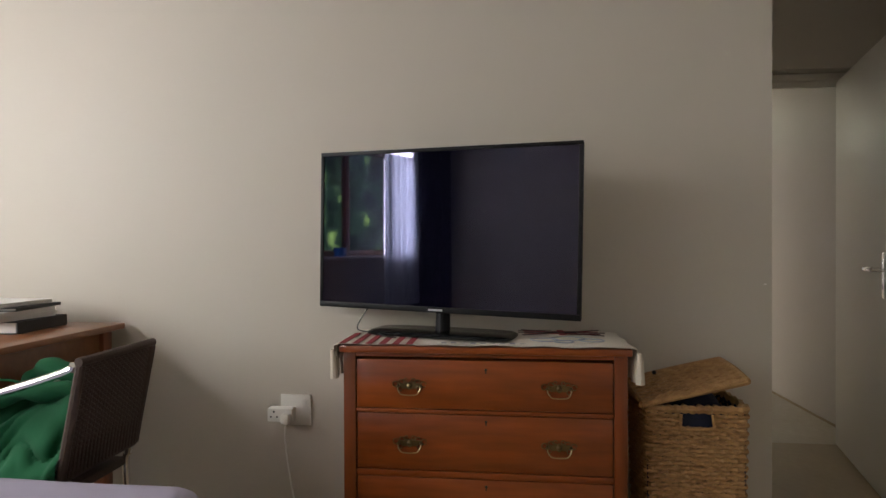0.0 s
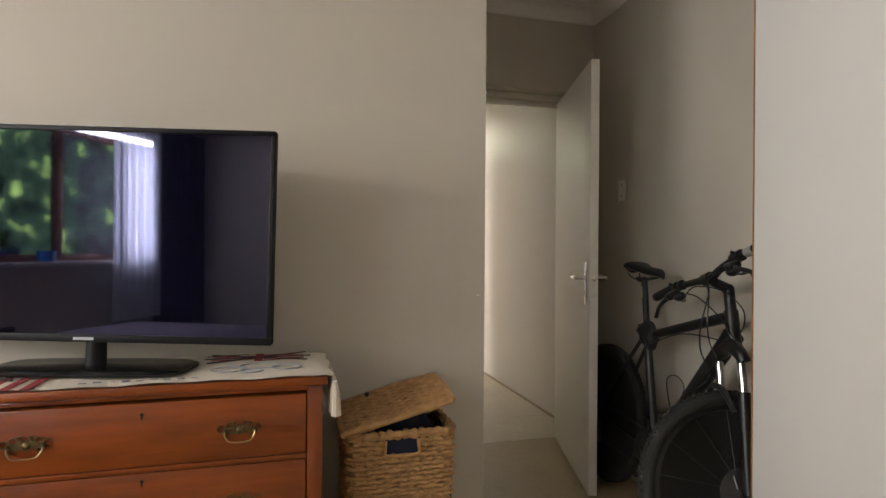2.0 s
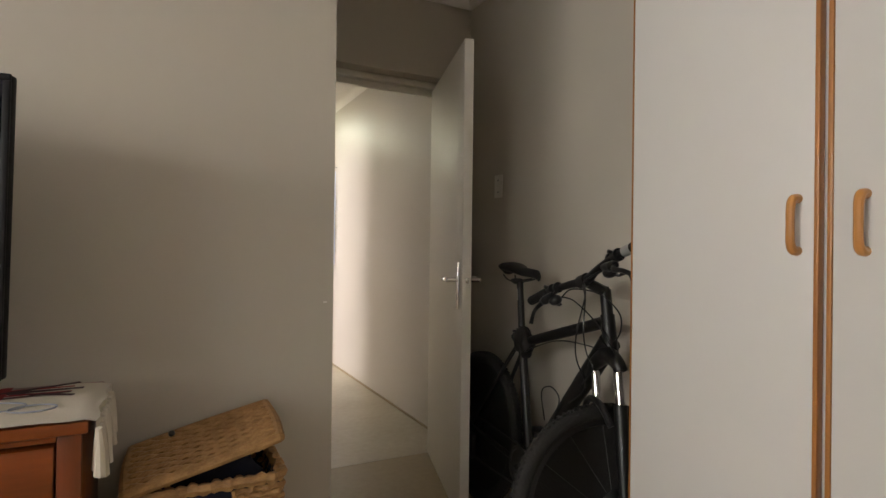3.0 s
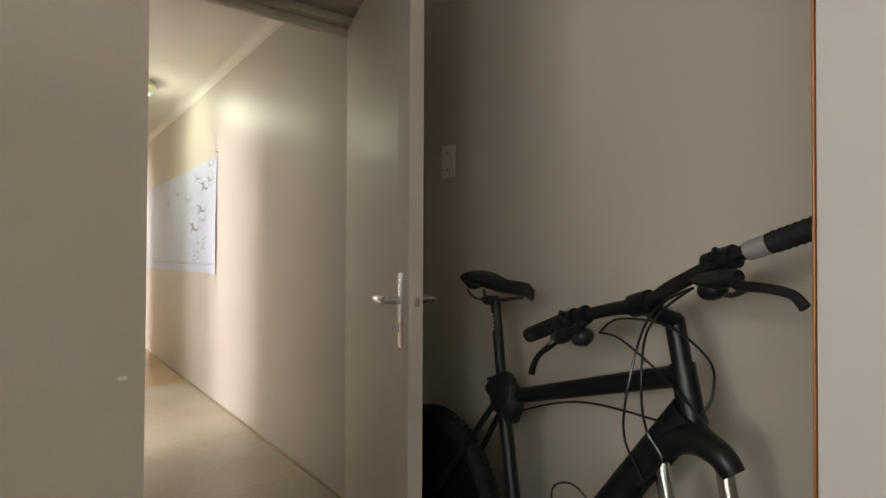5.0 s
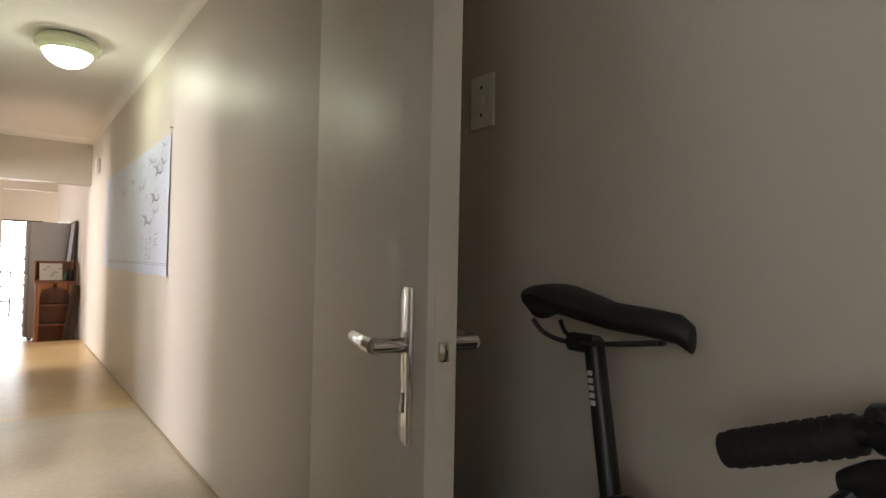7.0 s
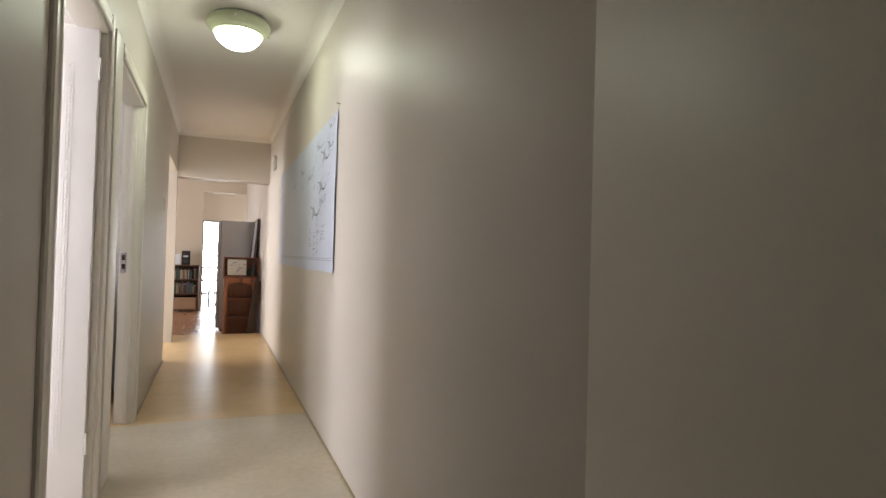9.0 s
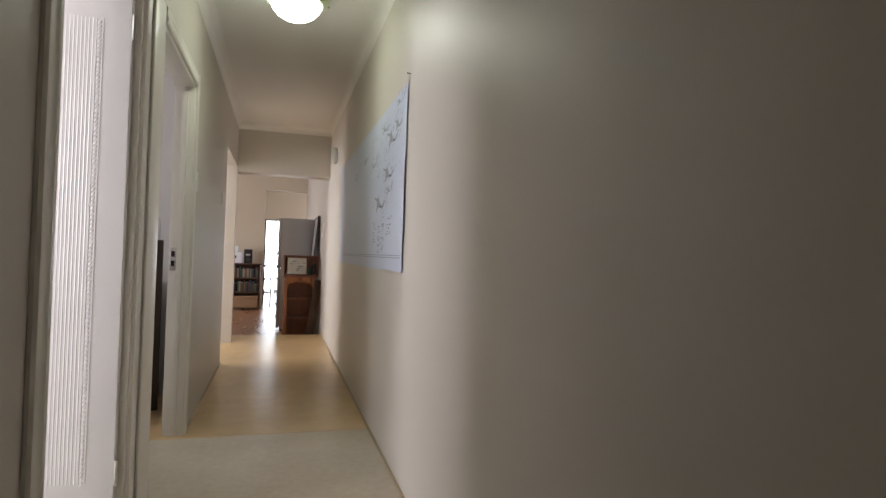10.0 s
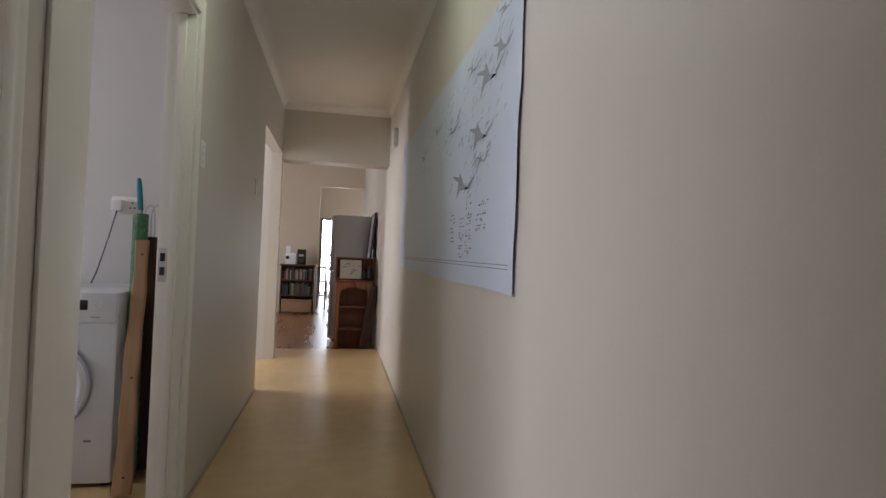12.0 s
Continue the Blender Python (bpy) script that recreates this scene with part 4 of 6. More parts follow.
for k in range(5):
    p = SC.lerp(sp_top, 0.62 + k * 0.045)
    box(bm, p.x - 0.004, p.x + 0.004, -0.0157, -0.0142, p.z - 0.0035, p.z + 0.0030)
part("post_marking", bm, PAPER, bi)
# wrapped bag at the seat cluster
bm = B()
bmesh.ops.create_uvsphere(bm, u_segments=22, v_segments=14, radius=1, matrix=Matrix.Translation((0.310, 0, 0.770)) @ Matrix.Rotation(0.75, 4, "Y") @ Matrix.Diagonal((0.070, 0.040, 0.052, 1)))
for v in bm.verts:
    v.co += v.normal * 0.016 * noise.noise(v.co * 30)
part("frame_wrap", bm, LEATHER, bi, "dark cloth wrapped round the frame")
# saddle
bm = B()
prof = [(0.136, 0.032, 1.084), (0.148, 0.060, 1.098), (0.182, 0.068, 1.099), (0.232, 0.050, 1.086), (0.280, 0.030, 1.073), (0.335, 0.021, 1.067), (0.384, 0.017, 1.060), (0.402, 0.009, 1.048)]
rings = []
for x, w, z in prof:
    x, z = 0.258 + (x - 0.269) * 0.95, z - 0.002 + (x - 0.136) * 0.05
    ring = []
    for k in range(16):
        a = 2 * math.pi * k / 16
        c, s = math.cos(a), math.sin(a)
        ring.append(bm.verts.new((x, w * c, z - 0.020 + (0.020 * s if s > 0 else 0.028 * s * (0.5 + w * 6)))))
    rings.append(ring)
for a, b in zip(rings, rings[1:]):
    for k in range(16):
        bm.faces.new((a[k], a[(k + 1) % 16], b[(k + 1) % 16], b[k]))
bm.faces.new(rings[0]), bm.faces.new(rings[-1][::-1])
sad = part("saddle", bm, LEATHER, bi, "slim black padded saddle")
for s in (-1, 1):
    bm = B()
    tube(bm, [(0.142, s * 0.030, 1.042), (0.162, s * 0.024, 1.024), (0.202, s * 0.020, 1.016), (0.262, s * 0.018, 1.020), (0.342, s * 0.008, 1.032)], 0.0036, 7, 5)
    part("saddle_rail", bm, DULLMETAL, sad)
tubes("saddle_clamp", DULLMETAL, [((0.196, 0, 1.016), (0.242, 0, 1.016), 0.014, 0.014), ((0.219, -0.03, 1.018), (0.219, 0.03, 1.018), 0.008, 0.008)])


def wheel(name, centre, m, spokes=28):
    """Tyre with rim, spokes, hub and disc; axle along y at centre, then moved by m."""
    turn = m @ Matrix.Translation(centre) @ Matrix.Rotation(math.pi / 2, 4, "X")
    bm = B()
    lathe(bm, [(WR - 0.026 + 0.0265 * math.cos(a), 0.0265 * math.sin(a)) for a in (math.pi * 2 * k / 12 for k in range(13))], seg=64, m=turn)
    ty = part(name, bm, RUBBER, bi, "knobbly black tyre on a black rim")
    bm = B()
    for k in range(96):
        a = 2 * math.pi * k / 96
        for s in (-1, 1):
            b = a + (0.5 * 2 * math.pi / 96 if s > 0 else 0)
            p = turn @ Matrix.Rotation(b, 4, "Z") @ Matrix.Translation((WR - 0.003, 0, s * 0.010))
            box(bm, -0.004, 0.004, -0.005, 0.005, -0.006, 0.006, 0, p)
    part("tread", bm, RUBBER, ty)
    bm = B()
    lathe(bm, [(WR - 0.048, 0.011), (WR - 0.066, 0.008), (WR - 0.068, 0.0), (WR - 0.066, -0.008), (WR - 0.048, -0.011), (WR - 0.048, 0.011)], seg=64, m=turn)
    part("rim", bm, BLACKFR, ty)
    for k in range(spokes):
        a = 2 * math.pi * k / spokes
        s = 1 if k % 2 else -1
        b = a + (0.5 if (k // 2) % 2 else -0.5)
        p0 = turn @ Vector((0.022 * math.cos(b), 0.022 * math.sin(b), s * 0.028))
        p1 = turn @ Vector(((WR - 0.066) * math.cos(a), (WR - 0.066) * math.sin(a), 0))
        bm = B()
        cyl(bm, p0, p1, 0.0011, seg=5)
        part("spoke", bm, DULLMETAL, ty)
    bm = B()
    cyl(bm, turn @ Vector((0, 0, -0.050)), turn @ Vector((0, 0, 0.050)), 0.015, seg=16)
    for z in (-0.03, 0.03):
        cyl(bm, turn @ Vector((0, 0, z - 0.003)), turn @ Vector((0, 0, z + 0.003)), 0.026, seg=20)
    part("hub", bm, DULLMETAL, ty)
    bm = B()
    lathe(bm, [(0.062, 0.0385), (0.080, 0.0385), (0.080, 0.0405), (0.062, 0.0405), (0.062, 0.0385)], seg=40, m=turn @ Matrix.Rotation(math.pi, 4, "X"))
    for k in range(6):
        a = k * math.pi / 3
        cyl(bm, turn @ Vector((0.024 * math.cos(a), 0.024 * math.sin(a), -0.0395)), turn @ Vector((0.064 * math.cos(a + 0.35), 0.064 * math.sin(a + 0.35), -0.0395)), 0.004, seg=6)
    part("brake_disc", bm, STEEL, ty)
    return ty


wheel("rear_wheel", RA, Matrix.Identity(4))
kk = (HT.z - WR) / AX.z
FA = HT - AX * kk + FW * 0.045

wheel("front_wheel", FA, STEER)
CR = HT - AX * 0.253 + FW * 0.006
for s in (-1, 1):
    o = Vector((0, s * 0.072, 0))
    leg = (FA - CR - FW * 0.030).normalized()
    tubes("fork_stanchion", CHROME, [(CR + o + FW * 0.018, CR + o + FW * 0.018 + leg * 0.135, 0.0150, 0.0150)], "bright chrome fork stanchion", None, STEER)
    tubes("fork_lower", BLACKFR, [(CR + o + FW * 0.018 + leg * 0.115, FA + o, 0.0215, 0.0165)], "", None, STEER)
bm = B()
tube(bm, [CR + Vector((0, -0.086, -0.014)) + FW * 0.018, CR + Vector((0, -0.068, 0.020)) + FW * 0.015, CR + Vector((0, 0, 0.045)), CR + Vector((0, 0.068, 0.020)) + FW * 0.015, CR + Vector((0, 0.086, -0.014)) + FW * 0.018], [0.021, 0.024, 0.030, 0.024, 0.021], 12, 6)
bmesh.ops.transform(bm, matrix=STEER, verts=bm.verts)
part("fork_crown", bm, BLACKFR, bi)
bm = B()
arch = CR + (FA - CR) * 0.36 + FW * 0.05
tube(bm, [arch + Vector((0, -0.072, -0.02)), arch + Vector((0, -0.05, 0.045)), arch + Vector((0, 0, 0.070)), arch + Vector((0, 0.05, 0.045)), arch + Vector((0, 0.072, -0.02))], 0.011, 8, 6)
bmesh.ops.transform(bm, matrix=STEER, verts=bm.verts)
part("fork_brace", bm, BLACKFR, bi)
CL = HT + FW * 0.075 + AX * 0.040
tubes("steerer_spacer", BLACKFR, [(H0, HT + AX * 0.012, 0.0195, 0.0195)], "", None, STEER)
tubes("stem", BLACKFR, [(HT + AX * 0.004, CL, 0.019, 0.017), (CL - Vector((0, 0.024, 0)), CL + Vector((0, 0.024, 0)), 0.023, 0.023), (HT + AX * 0.012, HT + AX * 0.02, 0.017, 0.014)], "", None, STEER)
bm = B()
tube(bm, [CL + Vector((0.070, -0.290, 0.000)), CL + Vector((0.052, -0.20, 0.010)), CL + Vector((0.014, -0.085, 0.006)), CL + Vector((0, -0.03, 0)), CL + Vector((0, 0.03, 0)), CL + Vector((-0.008, 0.085, 0.016)), CL + Vector((-0.022, 0.20, 0.034)), CL + Vector((-0.048, 0.325, 0.040))], [0.0125, 0.0125, 0.0135, 0.016, 0.016, 0.0135, 0.0125, 0.0125], 12, 6)
bmesh.ops.transform(bm, matrix=STEER, verts=bm.verts)
hb = part("handlebar", bm, BLACKFR, bi, "wide black riser handlebar")
for a, b in (((0.073, -0.302, 0.000), (0.050, -0.190, 0.009)), ((-0.056, 0.375, 0.041), (-0.036, 0.262, 0.037))):
    a, b = CL + Vector(a), CL + Vector(b)
    g = tubes("grip", GRIP, [(a, b, 0.0165, 0.0165)], "ribbed black rubber grip", hb, STEER)
    for k in range(9):
        p = a.lerp(b, 0.08 + 0.10 * k)
        tubes("grip_ridge", GRIP, [(p, p + (b - a).normalized() * 0.005, 0.0178, 0.0178)], "", g, STEER)
tubes("grip_collar", SILVER, [(CL + Vector((-0.0355, 0.262, 0.0370)), CL + Vector((-0.030, 0.226, 0.0360)), 0.0165, 0.0160)], "pale grip collar", hb, STEER)
for s, base in ((-1, CL + Vector((0.042, -0.165, 0.010))), (1, CL + Vector((-0.022, 0.196, 0.034)))):
    bm = B()
    cyl(bm, base - Vector((0, 0.013, 0)), base + Vector((0, 0.013, 0)), 0.0205, seg=16)
    cyl(bm, base + Vector((-0.004, -s * 0.032, 0)), base + Vector((-0.004, -s * 0.046, 0)), 0.0195, seg=16)
    cyl(bm, base + Vector((0.014, 0, 0.012)), base + Vector((0.026, 0, 0.020)), 0.006, seg=8)
    bmesh.ops.transform(bm, matrix=STEER, verts=bm.verts)
    part("lever_clamp", bm, BLACKPL, hb)
    bm = B()
    tube(bm, [base + Vector((0.026, -s * 0.052, -0.019)), base + Vector((0.030, -s * 0.024, -0.025)), base + Vector((0.034, s * 0.010, -0.029)), base + Vector((0.038, s * 0.034, -0.031))], [0.010, 0.015, 0.017, 0.011], 12, 6)
    cyl(bm, base + Vector((0.024, -s * 0.052, -0.019)), base + Vector((0.022, -s * 0.070, -0.015)), 0.0065, 0.005, 10)
    bmesh.ops.transform(bm, matrix=STEER, verts=bm.verts)
    part("brake_body", bm, BLACKPL, hb)
    bm = B()
    bmesh.ops.create_uvsphere(bm, u_segments=18, v_segments=10, radius=1, matrix=Matrix.Translation(base + Vector((0.018, -s * 0.036, -0.041))) @ Matrix.Diagonal((0.024, 0.027, 0.019, 1)))
    tube(bm, [base + Vector((0.016, -s * 0.030, -0.051)), base + Vector((0.004, -s * 0.016, -0.059)), base + Vector((-0.012, -s * 0.004, -0.057))], [0.006, 0.007, 0.008], 8, 5, 0.6)
    bmesh.ops.transform(bm, matrix=STEER, verts=bm.verts)
    part("shifter", bm, BLACKPL, hb)
    bm = B()
    tube(bm, [base + Vector((0.034, s * 0.020, -0.031)), base + Vector((0.054, s * 0.040, -0.043)), base + Vector((0.057, s * 0.080, -0.055)), base + Vector((0.056, s * 0.114, -0.073)), base + Vector((0.062, s * 0.128, -0.093))], [0.011, 0.009, 0.0075, 0.0075, 0.0085], 10, 6, 0.75)
    bmesh.ops.transform(bm, matrix=STEER, verts=bm.verts)
    part("brake_lever", bm, BLACKPL, hb)
R_ = lambda v: STEER @ Vector(v)
c0, c1 = R_(CL + Vector((0.060, -0.075, -0.030))), R_(CL + Vector((0.004, 0.130, 0.004)))
hm = HT - AX * 0.12
cables = (
    [c0, c0.lerp(HT, 0.4) + Vector((0, -0.03, 0.020)), HT + Vector((0.010, -0.035, -0.004)), hm + Vector((0.040, 0.0, 0.060)), hm + Vector((0.048, 0.010, 0.010)), hm + Vector((0.038, 0.0, -0.035)), hm + Vector((0.012, -0.028, -0.055))],
    [c0, c0.lerp(hm, 0.35) + Vector((-0.02, 0.0, 0.02)), hm + Vector((-0.02, -0.035, 0.012)), hm + Vector((0.070, -0.045, -0.052)), hm + Vector((0.085, -0.040, -0.075)), hm + Vector((0.040, -0.036, -0.070)), SC.lerp(H0, 0.55) + Vector((0, -0.022, -0.065)), SC + Vector((0.04, -0.022, -0.085))],
    [c1, c1 + Vector((-0.03, -0.04, -0.03)), HT + Vector((-0.030, -0.060, -0.020)), hm + Vector((-0.085, -0.065, -0.030)), hm + Vector((-0.095, -0.050, -0.120)), hm + Vector((-0.060, -0.030, -0.210)), BBK.lerp(H1, 0.62) + Vector((0, -0.036, 0.0))],
    [c1, c1 + Vector((-0.02, -0.05, -0.04)), HT + Vector((-0.015, -0.070, -0.030)), hm + Vector((-0.055, -0.060, -0.020)), hm + Vector((-0.050, -0.045, -0.090)), hm + Vector((-0.020, -0.038, -0.140)), BBK.lerp(H1, 0.78) + Vector((0, -0.038, 0.0))],
)
for pts in cables:
    bm = B()
    tube(bm, pts, 0.0026, 7, 8)
    part("cable", bm, BLACKPL, bi)
bm = B()
bc = BBK.lerp(H1, 0.42) + Vector((0, -0.03, 0.05))
tube(bm, [bc + Vector((-0.06, 0, -0.05)), bc + Vector((-0.05, -0.03, 0.06)), bc + Vector((0.01, -0.03, 0.09)), bc + Vector((0.05, -0.02, 0.05)), bc + Vector((-0.01, -0.01, -0.05))], 0.0025, 7, 6)
part("bottle_cage", bm, DULLMETAL, bi)
# drive train on the side away from the wall
for r, t, y in ((0.078, 0.004, -0.050), (0.058, 0.004, -0.044)):
    bm = B()
    lathe(bm, [(r - 0.014, -t / 2), (r, -t / 2), (r, t / 2), (r - 0.014, t / 2), (r - 0.014, -t / 2)], seg=40, m=Matrix.Translation(BBK + Vector((0, y, 0))) @ Matrix.Rotation(math.pi / 2, 4, "X"))
    part("chain_ring", bm, DULLMETAL, bi)
for s, a in ((-1, -0.5), (1, math.pi - 0.5)):
    tip = BBK + Vector((0.172 * math.cos(a), s * 0.078, 0.172 * math.sin(a)))
    tubes("crank_arm", BLACKFR, [(BBK + Vector((0, s * 0.060, 0)), tip, 0.014, 0.010)])
    pe = part("pedal", box(B(), tip.x - 0.045, tip.x + 0.045, min(tip.y, tip.y + s * 0.095), max(tip.y, tip.y + s * 0.095), tip.z - 0.012, tip.z + 0.012, 0.005), BLACKPL, bi)
    for x in (-0.046, 0.046):
        part("reflector", box(B(), tip.x + x - 0.002, tip.x + x + 0.002, min(tip.y + s * 0.02, tip.y + s * 0.075), max(tip.y + s * 0.02, tip.y + s * 0.075), tip.z - 0.007, tip.z + 0.007), REDREF, pe, "orange-red pedal reflector")
bm = B()
for k, r in enumerate((0.026, 0.034, 0.042, 0.050, 0.058)):
    cyl(bm, RA + Vector((0, -0.048 + 0.005 * k, 0)), RA + Vector((0, -0.046 + 0.005 * k, 0)), r, seg=28)
part("cassette", bm, DULLMETAL, bi)
bm = B()
tube(bm, [BBK + Vector((0, -0.050, 0.078)), (BBK + RA) / 2 + Vector((0, -0.046, 0.066)), RA + Vector((0, -0.040, 0.044))], 0.004, 6, 4)
tube(bm, [BBK + Vector((0, -0.050, -0.078)), Vector((0.12, -0.046, 0.200)), Vector((0.01, -0.042, 0.205))], 0.004, 6, 4)
part("chain", bm, DULLMETAL, bi)
bm = B()
box(bm, -0.02, 0.03, -0.06, -0.036, 0.19, 0.30, 0.008)
cyl(bm, (0.01, -0.052, 0.205), (0.01, -0.040, 0.205), 0.022, seg=16)
part("derailleur", bm, DULLMETAL, bi)

# ---------------------------------------------------------------- bed, desk, chair, jacket, papers
bed = thing("bed", pose(-0.45, 1.30, 0), "bed with a lilac-grey ribbed bedspread", "bed")
bm = B()
box(bm, -0.86, 0.86, -1.02, 1.00, 0.26, 0.556)
bmesh.ops.bevel(bm, geom=list(bm.edges), offset=0.07, segments=5, affect="EDGES", profile=0.6)
bmesh.ops.subdivide_edges(bm, edges=[e for e in bm.edges if e.calc_length() > 0.5], cuts=14, use_grid_fill=True)
for v in bm.verts:
    v.co.z += 0.008 * noise.noise(v.co * 3.0)
part("mattress_with_spread", bm, LILAC, bed)
part("base", box(B(), -0.82, 0.82, -0.98, 0.94, 0.09, 0.259, 0.01), DARKW, bed)
for x in (-0.75, 0.75):
    for y in (-0.90, 0.86):
        bm = B()
        cyl(bm, (x, y, 0.001), (x, y, 0.09), 0.028, 0.034)
        part("leg", bm, DARKW, bed)

dk = thing("desk", pose(-1.04, 2.70, 0), "orange-brown wooden desk with papers on it", "desk")
part("desktop", box(B(), -0.65, 0.672, -0.325, 0.376, 0.803, 0.828, 0.006), DESKW, dk)
for z0, z1, y0, y1, x0, x1 in ((0.68, 0.802, -0.30, -0.28, -0.60, 0.60), (0.68, 0.802, 0.33, 0.35, -0.60, 0.60), (0.68, 0.802, -0.279, 0.329, 0.585, 0.605), (0.68, 0.802, -0.279, 0.329, -0.605, -0.585)):
    part("apron", box(B(), x0, x1, y0, y1, z0, z1, 0.003), DESKW, dk)
for x in (-0.60, 0.60):
    for y in (-0.29, 0.34):
        part("leg", box(B(), x - 0.024, x + 0.024, y - 0.024, y + 0.024, 0.001, 0.802, 0.004), CABW, dk)
z = 0.829
for k, (x, y, w, d, t, mat, name, lab) in enumerate((( -0.70, 2.86, 0.32, 0.24, 0.042, SPINES[3], "ring_binder", "black ring binder lying on the desk"),
                                              (-0.72, 2.84, 0.31, 0.23, 0.034, PAPER, "paper_stack", "stack of white loose papers"),
                                              (-0.71, 2.86, 0.30, 0.23, 0.012, SPINES[3], "folder", "thin black cardboard folder on papers"),
                                              (-0.74, 2.85, 0.31, 0.22, 0.016, PAPER, "paper_stack", "loose white papers on a folder"))):
    b = thing(name, pose(x, y, z, 0, 0, (4, -5, 7, -3)[k]), lab, "papers")
    if mat is PAPER:
        n = 5
        for i in range(n):
            part("paper_sheet", box(B(), -w / 2 + 0.004 * (i % 3), w / 2 + 0.004 * (i % 3), -d / 2 - 0.003 * (i % 2), d / 2, t * i / n, t * (i + 0.86) / n), PAPER, b)
    else:
        part("cover", box(B(), -w / 2, w / 2, -d / 2, d / 2, 0, 0.003, 0.001), mat, b)
        part("cover", box(B(), -w / 2, w / 2, -d / 2, d / 2, t - 0.003, t, 0.001), mat, b)
        part("spine", box(B(), w / 2 - 0.003, w / 2, -d / 2, d / 2, 0.003, t - 0.003), mat, b)
        part("paper_sheet", box(B(), -w / 2 + 0.01, w / 2 - 0.012, -d / 2 + 0.006, d / 2 - 0.006, 0.0031, t - 0.0035), PAPER, b)
    z += t + 0.0005

ca = thing("armchair", pose(-0.28, 2.53, 0), "chrome tube chair with dark woven wicker back", "chair")
for y in (-0.148, 0.148):
    bm = B()
    tube(bm, [(-0.22, y, 0.012), (-0.24, y, 0.30), (-0.23, y, 0.62), (-0.14, y, 0.695), (0.05, y, 0.735), (0.235, y, 0.792), (0.262, y, 0.812)], 0.0125, 10, 8)
    part("arm_tube", bm, CHROME, ca, "shiny chrome arm and front leg")
    bm = B()
    tube(bm, [(0.215, y, 0.515), (0.205, y, 0.47), (0.196, y, 0.43), (0.21, y, 0.22), (0.245, y, 0.012)], 0.011, 10, 8)
    part("rear_leg", bm, CHROME, ca)
bm = B()
nb, nh = 30, 44
for j in range(nh):
    zz = 0.50 + 0.315 * j / (nh - 1)
    xx = np.interp(zz, (0.44, 0.60, 0.812), (0.195, 0.238, 0.275))
    tube(bm, [(xx + 0.0028 * math.sin(i * math.pi + j * math.pi + math.pi / 2) + 0.008, -0.143 + 0.286 * i / nb, zz) for i in range(nb + 1)], 0.0044, 5, 1)
for j in range(20):
    y = -0.138 + 0.276 * j / 19
    tube(bm, [(0.232, y, 0.50), (0.247, y, 0.60), (0.283, y, 0.815)], 0.0036, 5, 3)
part("wicker_back", bm, WICKER, ca, "dark brown woven wicker backrest")
for (p0, p1, r) in (((0.284, -0.160, 0.822), (0.284, 0.160, 0.822), 0.0125), ((0.284, -0.152, 0.812), (0.222, -0.152, 0.50), 0.0125), ((0.284, 0.152, 0.812), (0.222, 0.152, 0.50), 0.0125), ((0.222, -0.150, 0.50), (0.222, 0.150, 0.50), 0.011)):
    bm = B()
    p0, p1 = Vector(p0), Vector(p1)
    turns = 40
    pts = [p0.lerp(p1, k / turns) for k in range(turns + 1)]
    tube(bm, pts, [r * (1.0 + 0.05 * (k % 2)) for k in range(turns + 1)], 10, 1)
    part("wrapped_border", bm, WICKER, ca)
part("seat", box(B(), -0.24, 0.20, -0.152, 0.152, 0.425, 0.455, 0.012), WICKER, ca, "dark woven wicker seat")

jk = thing("jacket", pose(-0.30, 2.53, 0.457), "crumpled bright green jacket thrown over the chair", "jacket")
bm = B()
nu, nv_ = 84, 84
gr = []
for i in range(nu + 1):
    u = i / nu
    x = -0.25 + 0.485 * u
    top = 0.105 + 0.165 * u ** 0.85 + 0.025 * noise.noise(Vector((u * 3, 0.4, 1.7)))
    row = []
    for j in range(nv_ + 1):
        v = j / nv_
        w = min(1.0, max(0.0, (v - 0.30) / 0.70))
        if v < 0.30:
            a = v / 0.30
            y, z = 0.13 - 0.10 * a, 0.01 + (top - 0.01) * math.sin(a * math.pi / 2)
        else:
            y = 0.03 - 0.165 * math.sin(w * math.pi / 2) - 0.03 * w
            z = top - (top + 0.15) * (0.25 * w + 0.75 * w * w)
        warp = noise.noise(Vector((x * 5, z * 5, 2.0)))
        q = 7.5 * (z - 0.85 * x) + 1.1 * warp + 0.35 * noise.noise(Vector((x * 13, z * 13, 4.0)))
        fold = abs(math.sin(math.pi * q)) ** 0.8
        q2 = 15 * (z * 0.75 - 0.9 * x) + 1.6 * noise.noise(Vector((x * 8, z * 8, 9.0)))
        fine = abs(math.sin(math.pi * q2))
        push = (0.050 * fold + 0.011 * fine + 0.012 * warp) * min(1, 6 * u + 0.3)
        row.append(bm.verts.new((x + 0.2 * push, y - push * (0.35 + 0.65 * w), z + push * (1 - w) * 0.7)))
    gr.append(row)
for i in range(nu):
    for j in range(nv_):
        bm.faces.new((gr[i][j], gr[i + 1][j], gr[i + 1][j + 1], gr[i][j + 1]))
bmesh.ops.solidify(bm, geom=bm.faces, thickness=0.004)
part("cloth", bm, GREEN, jk)
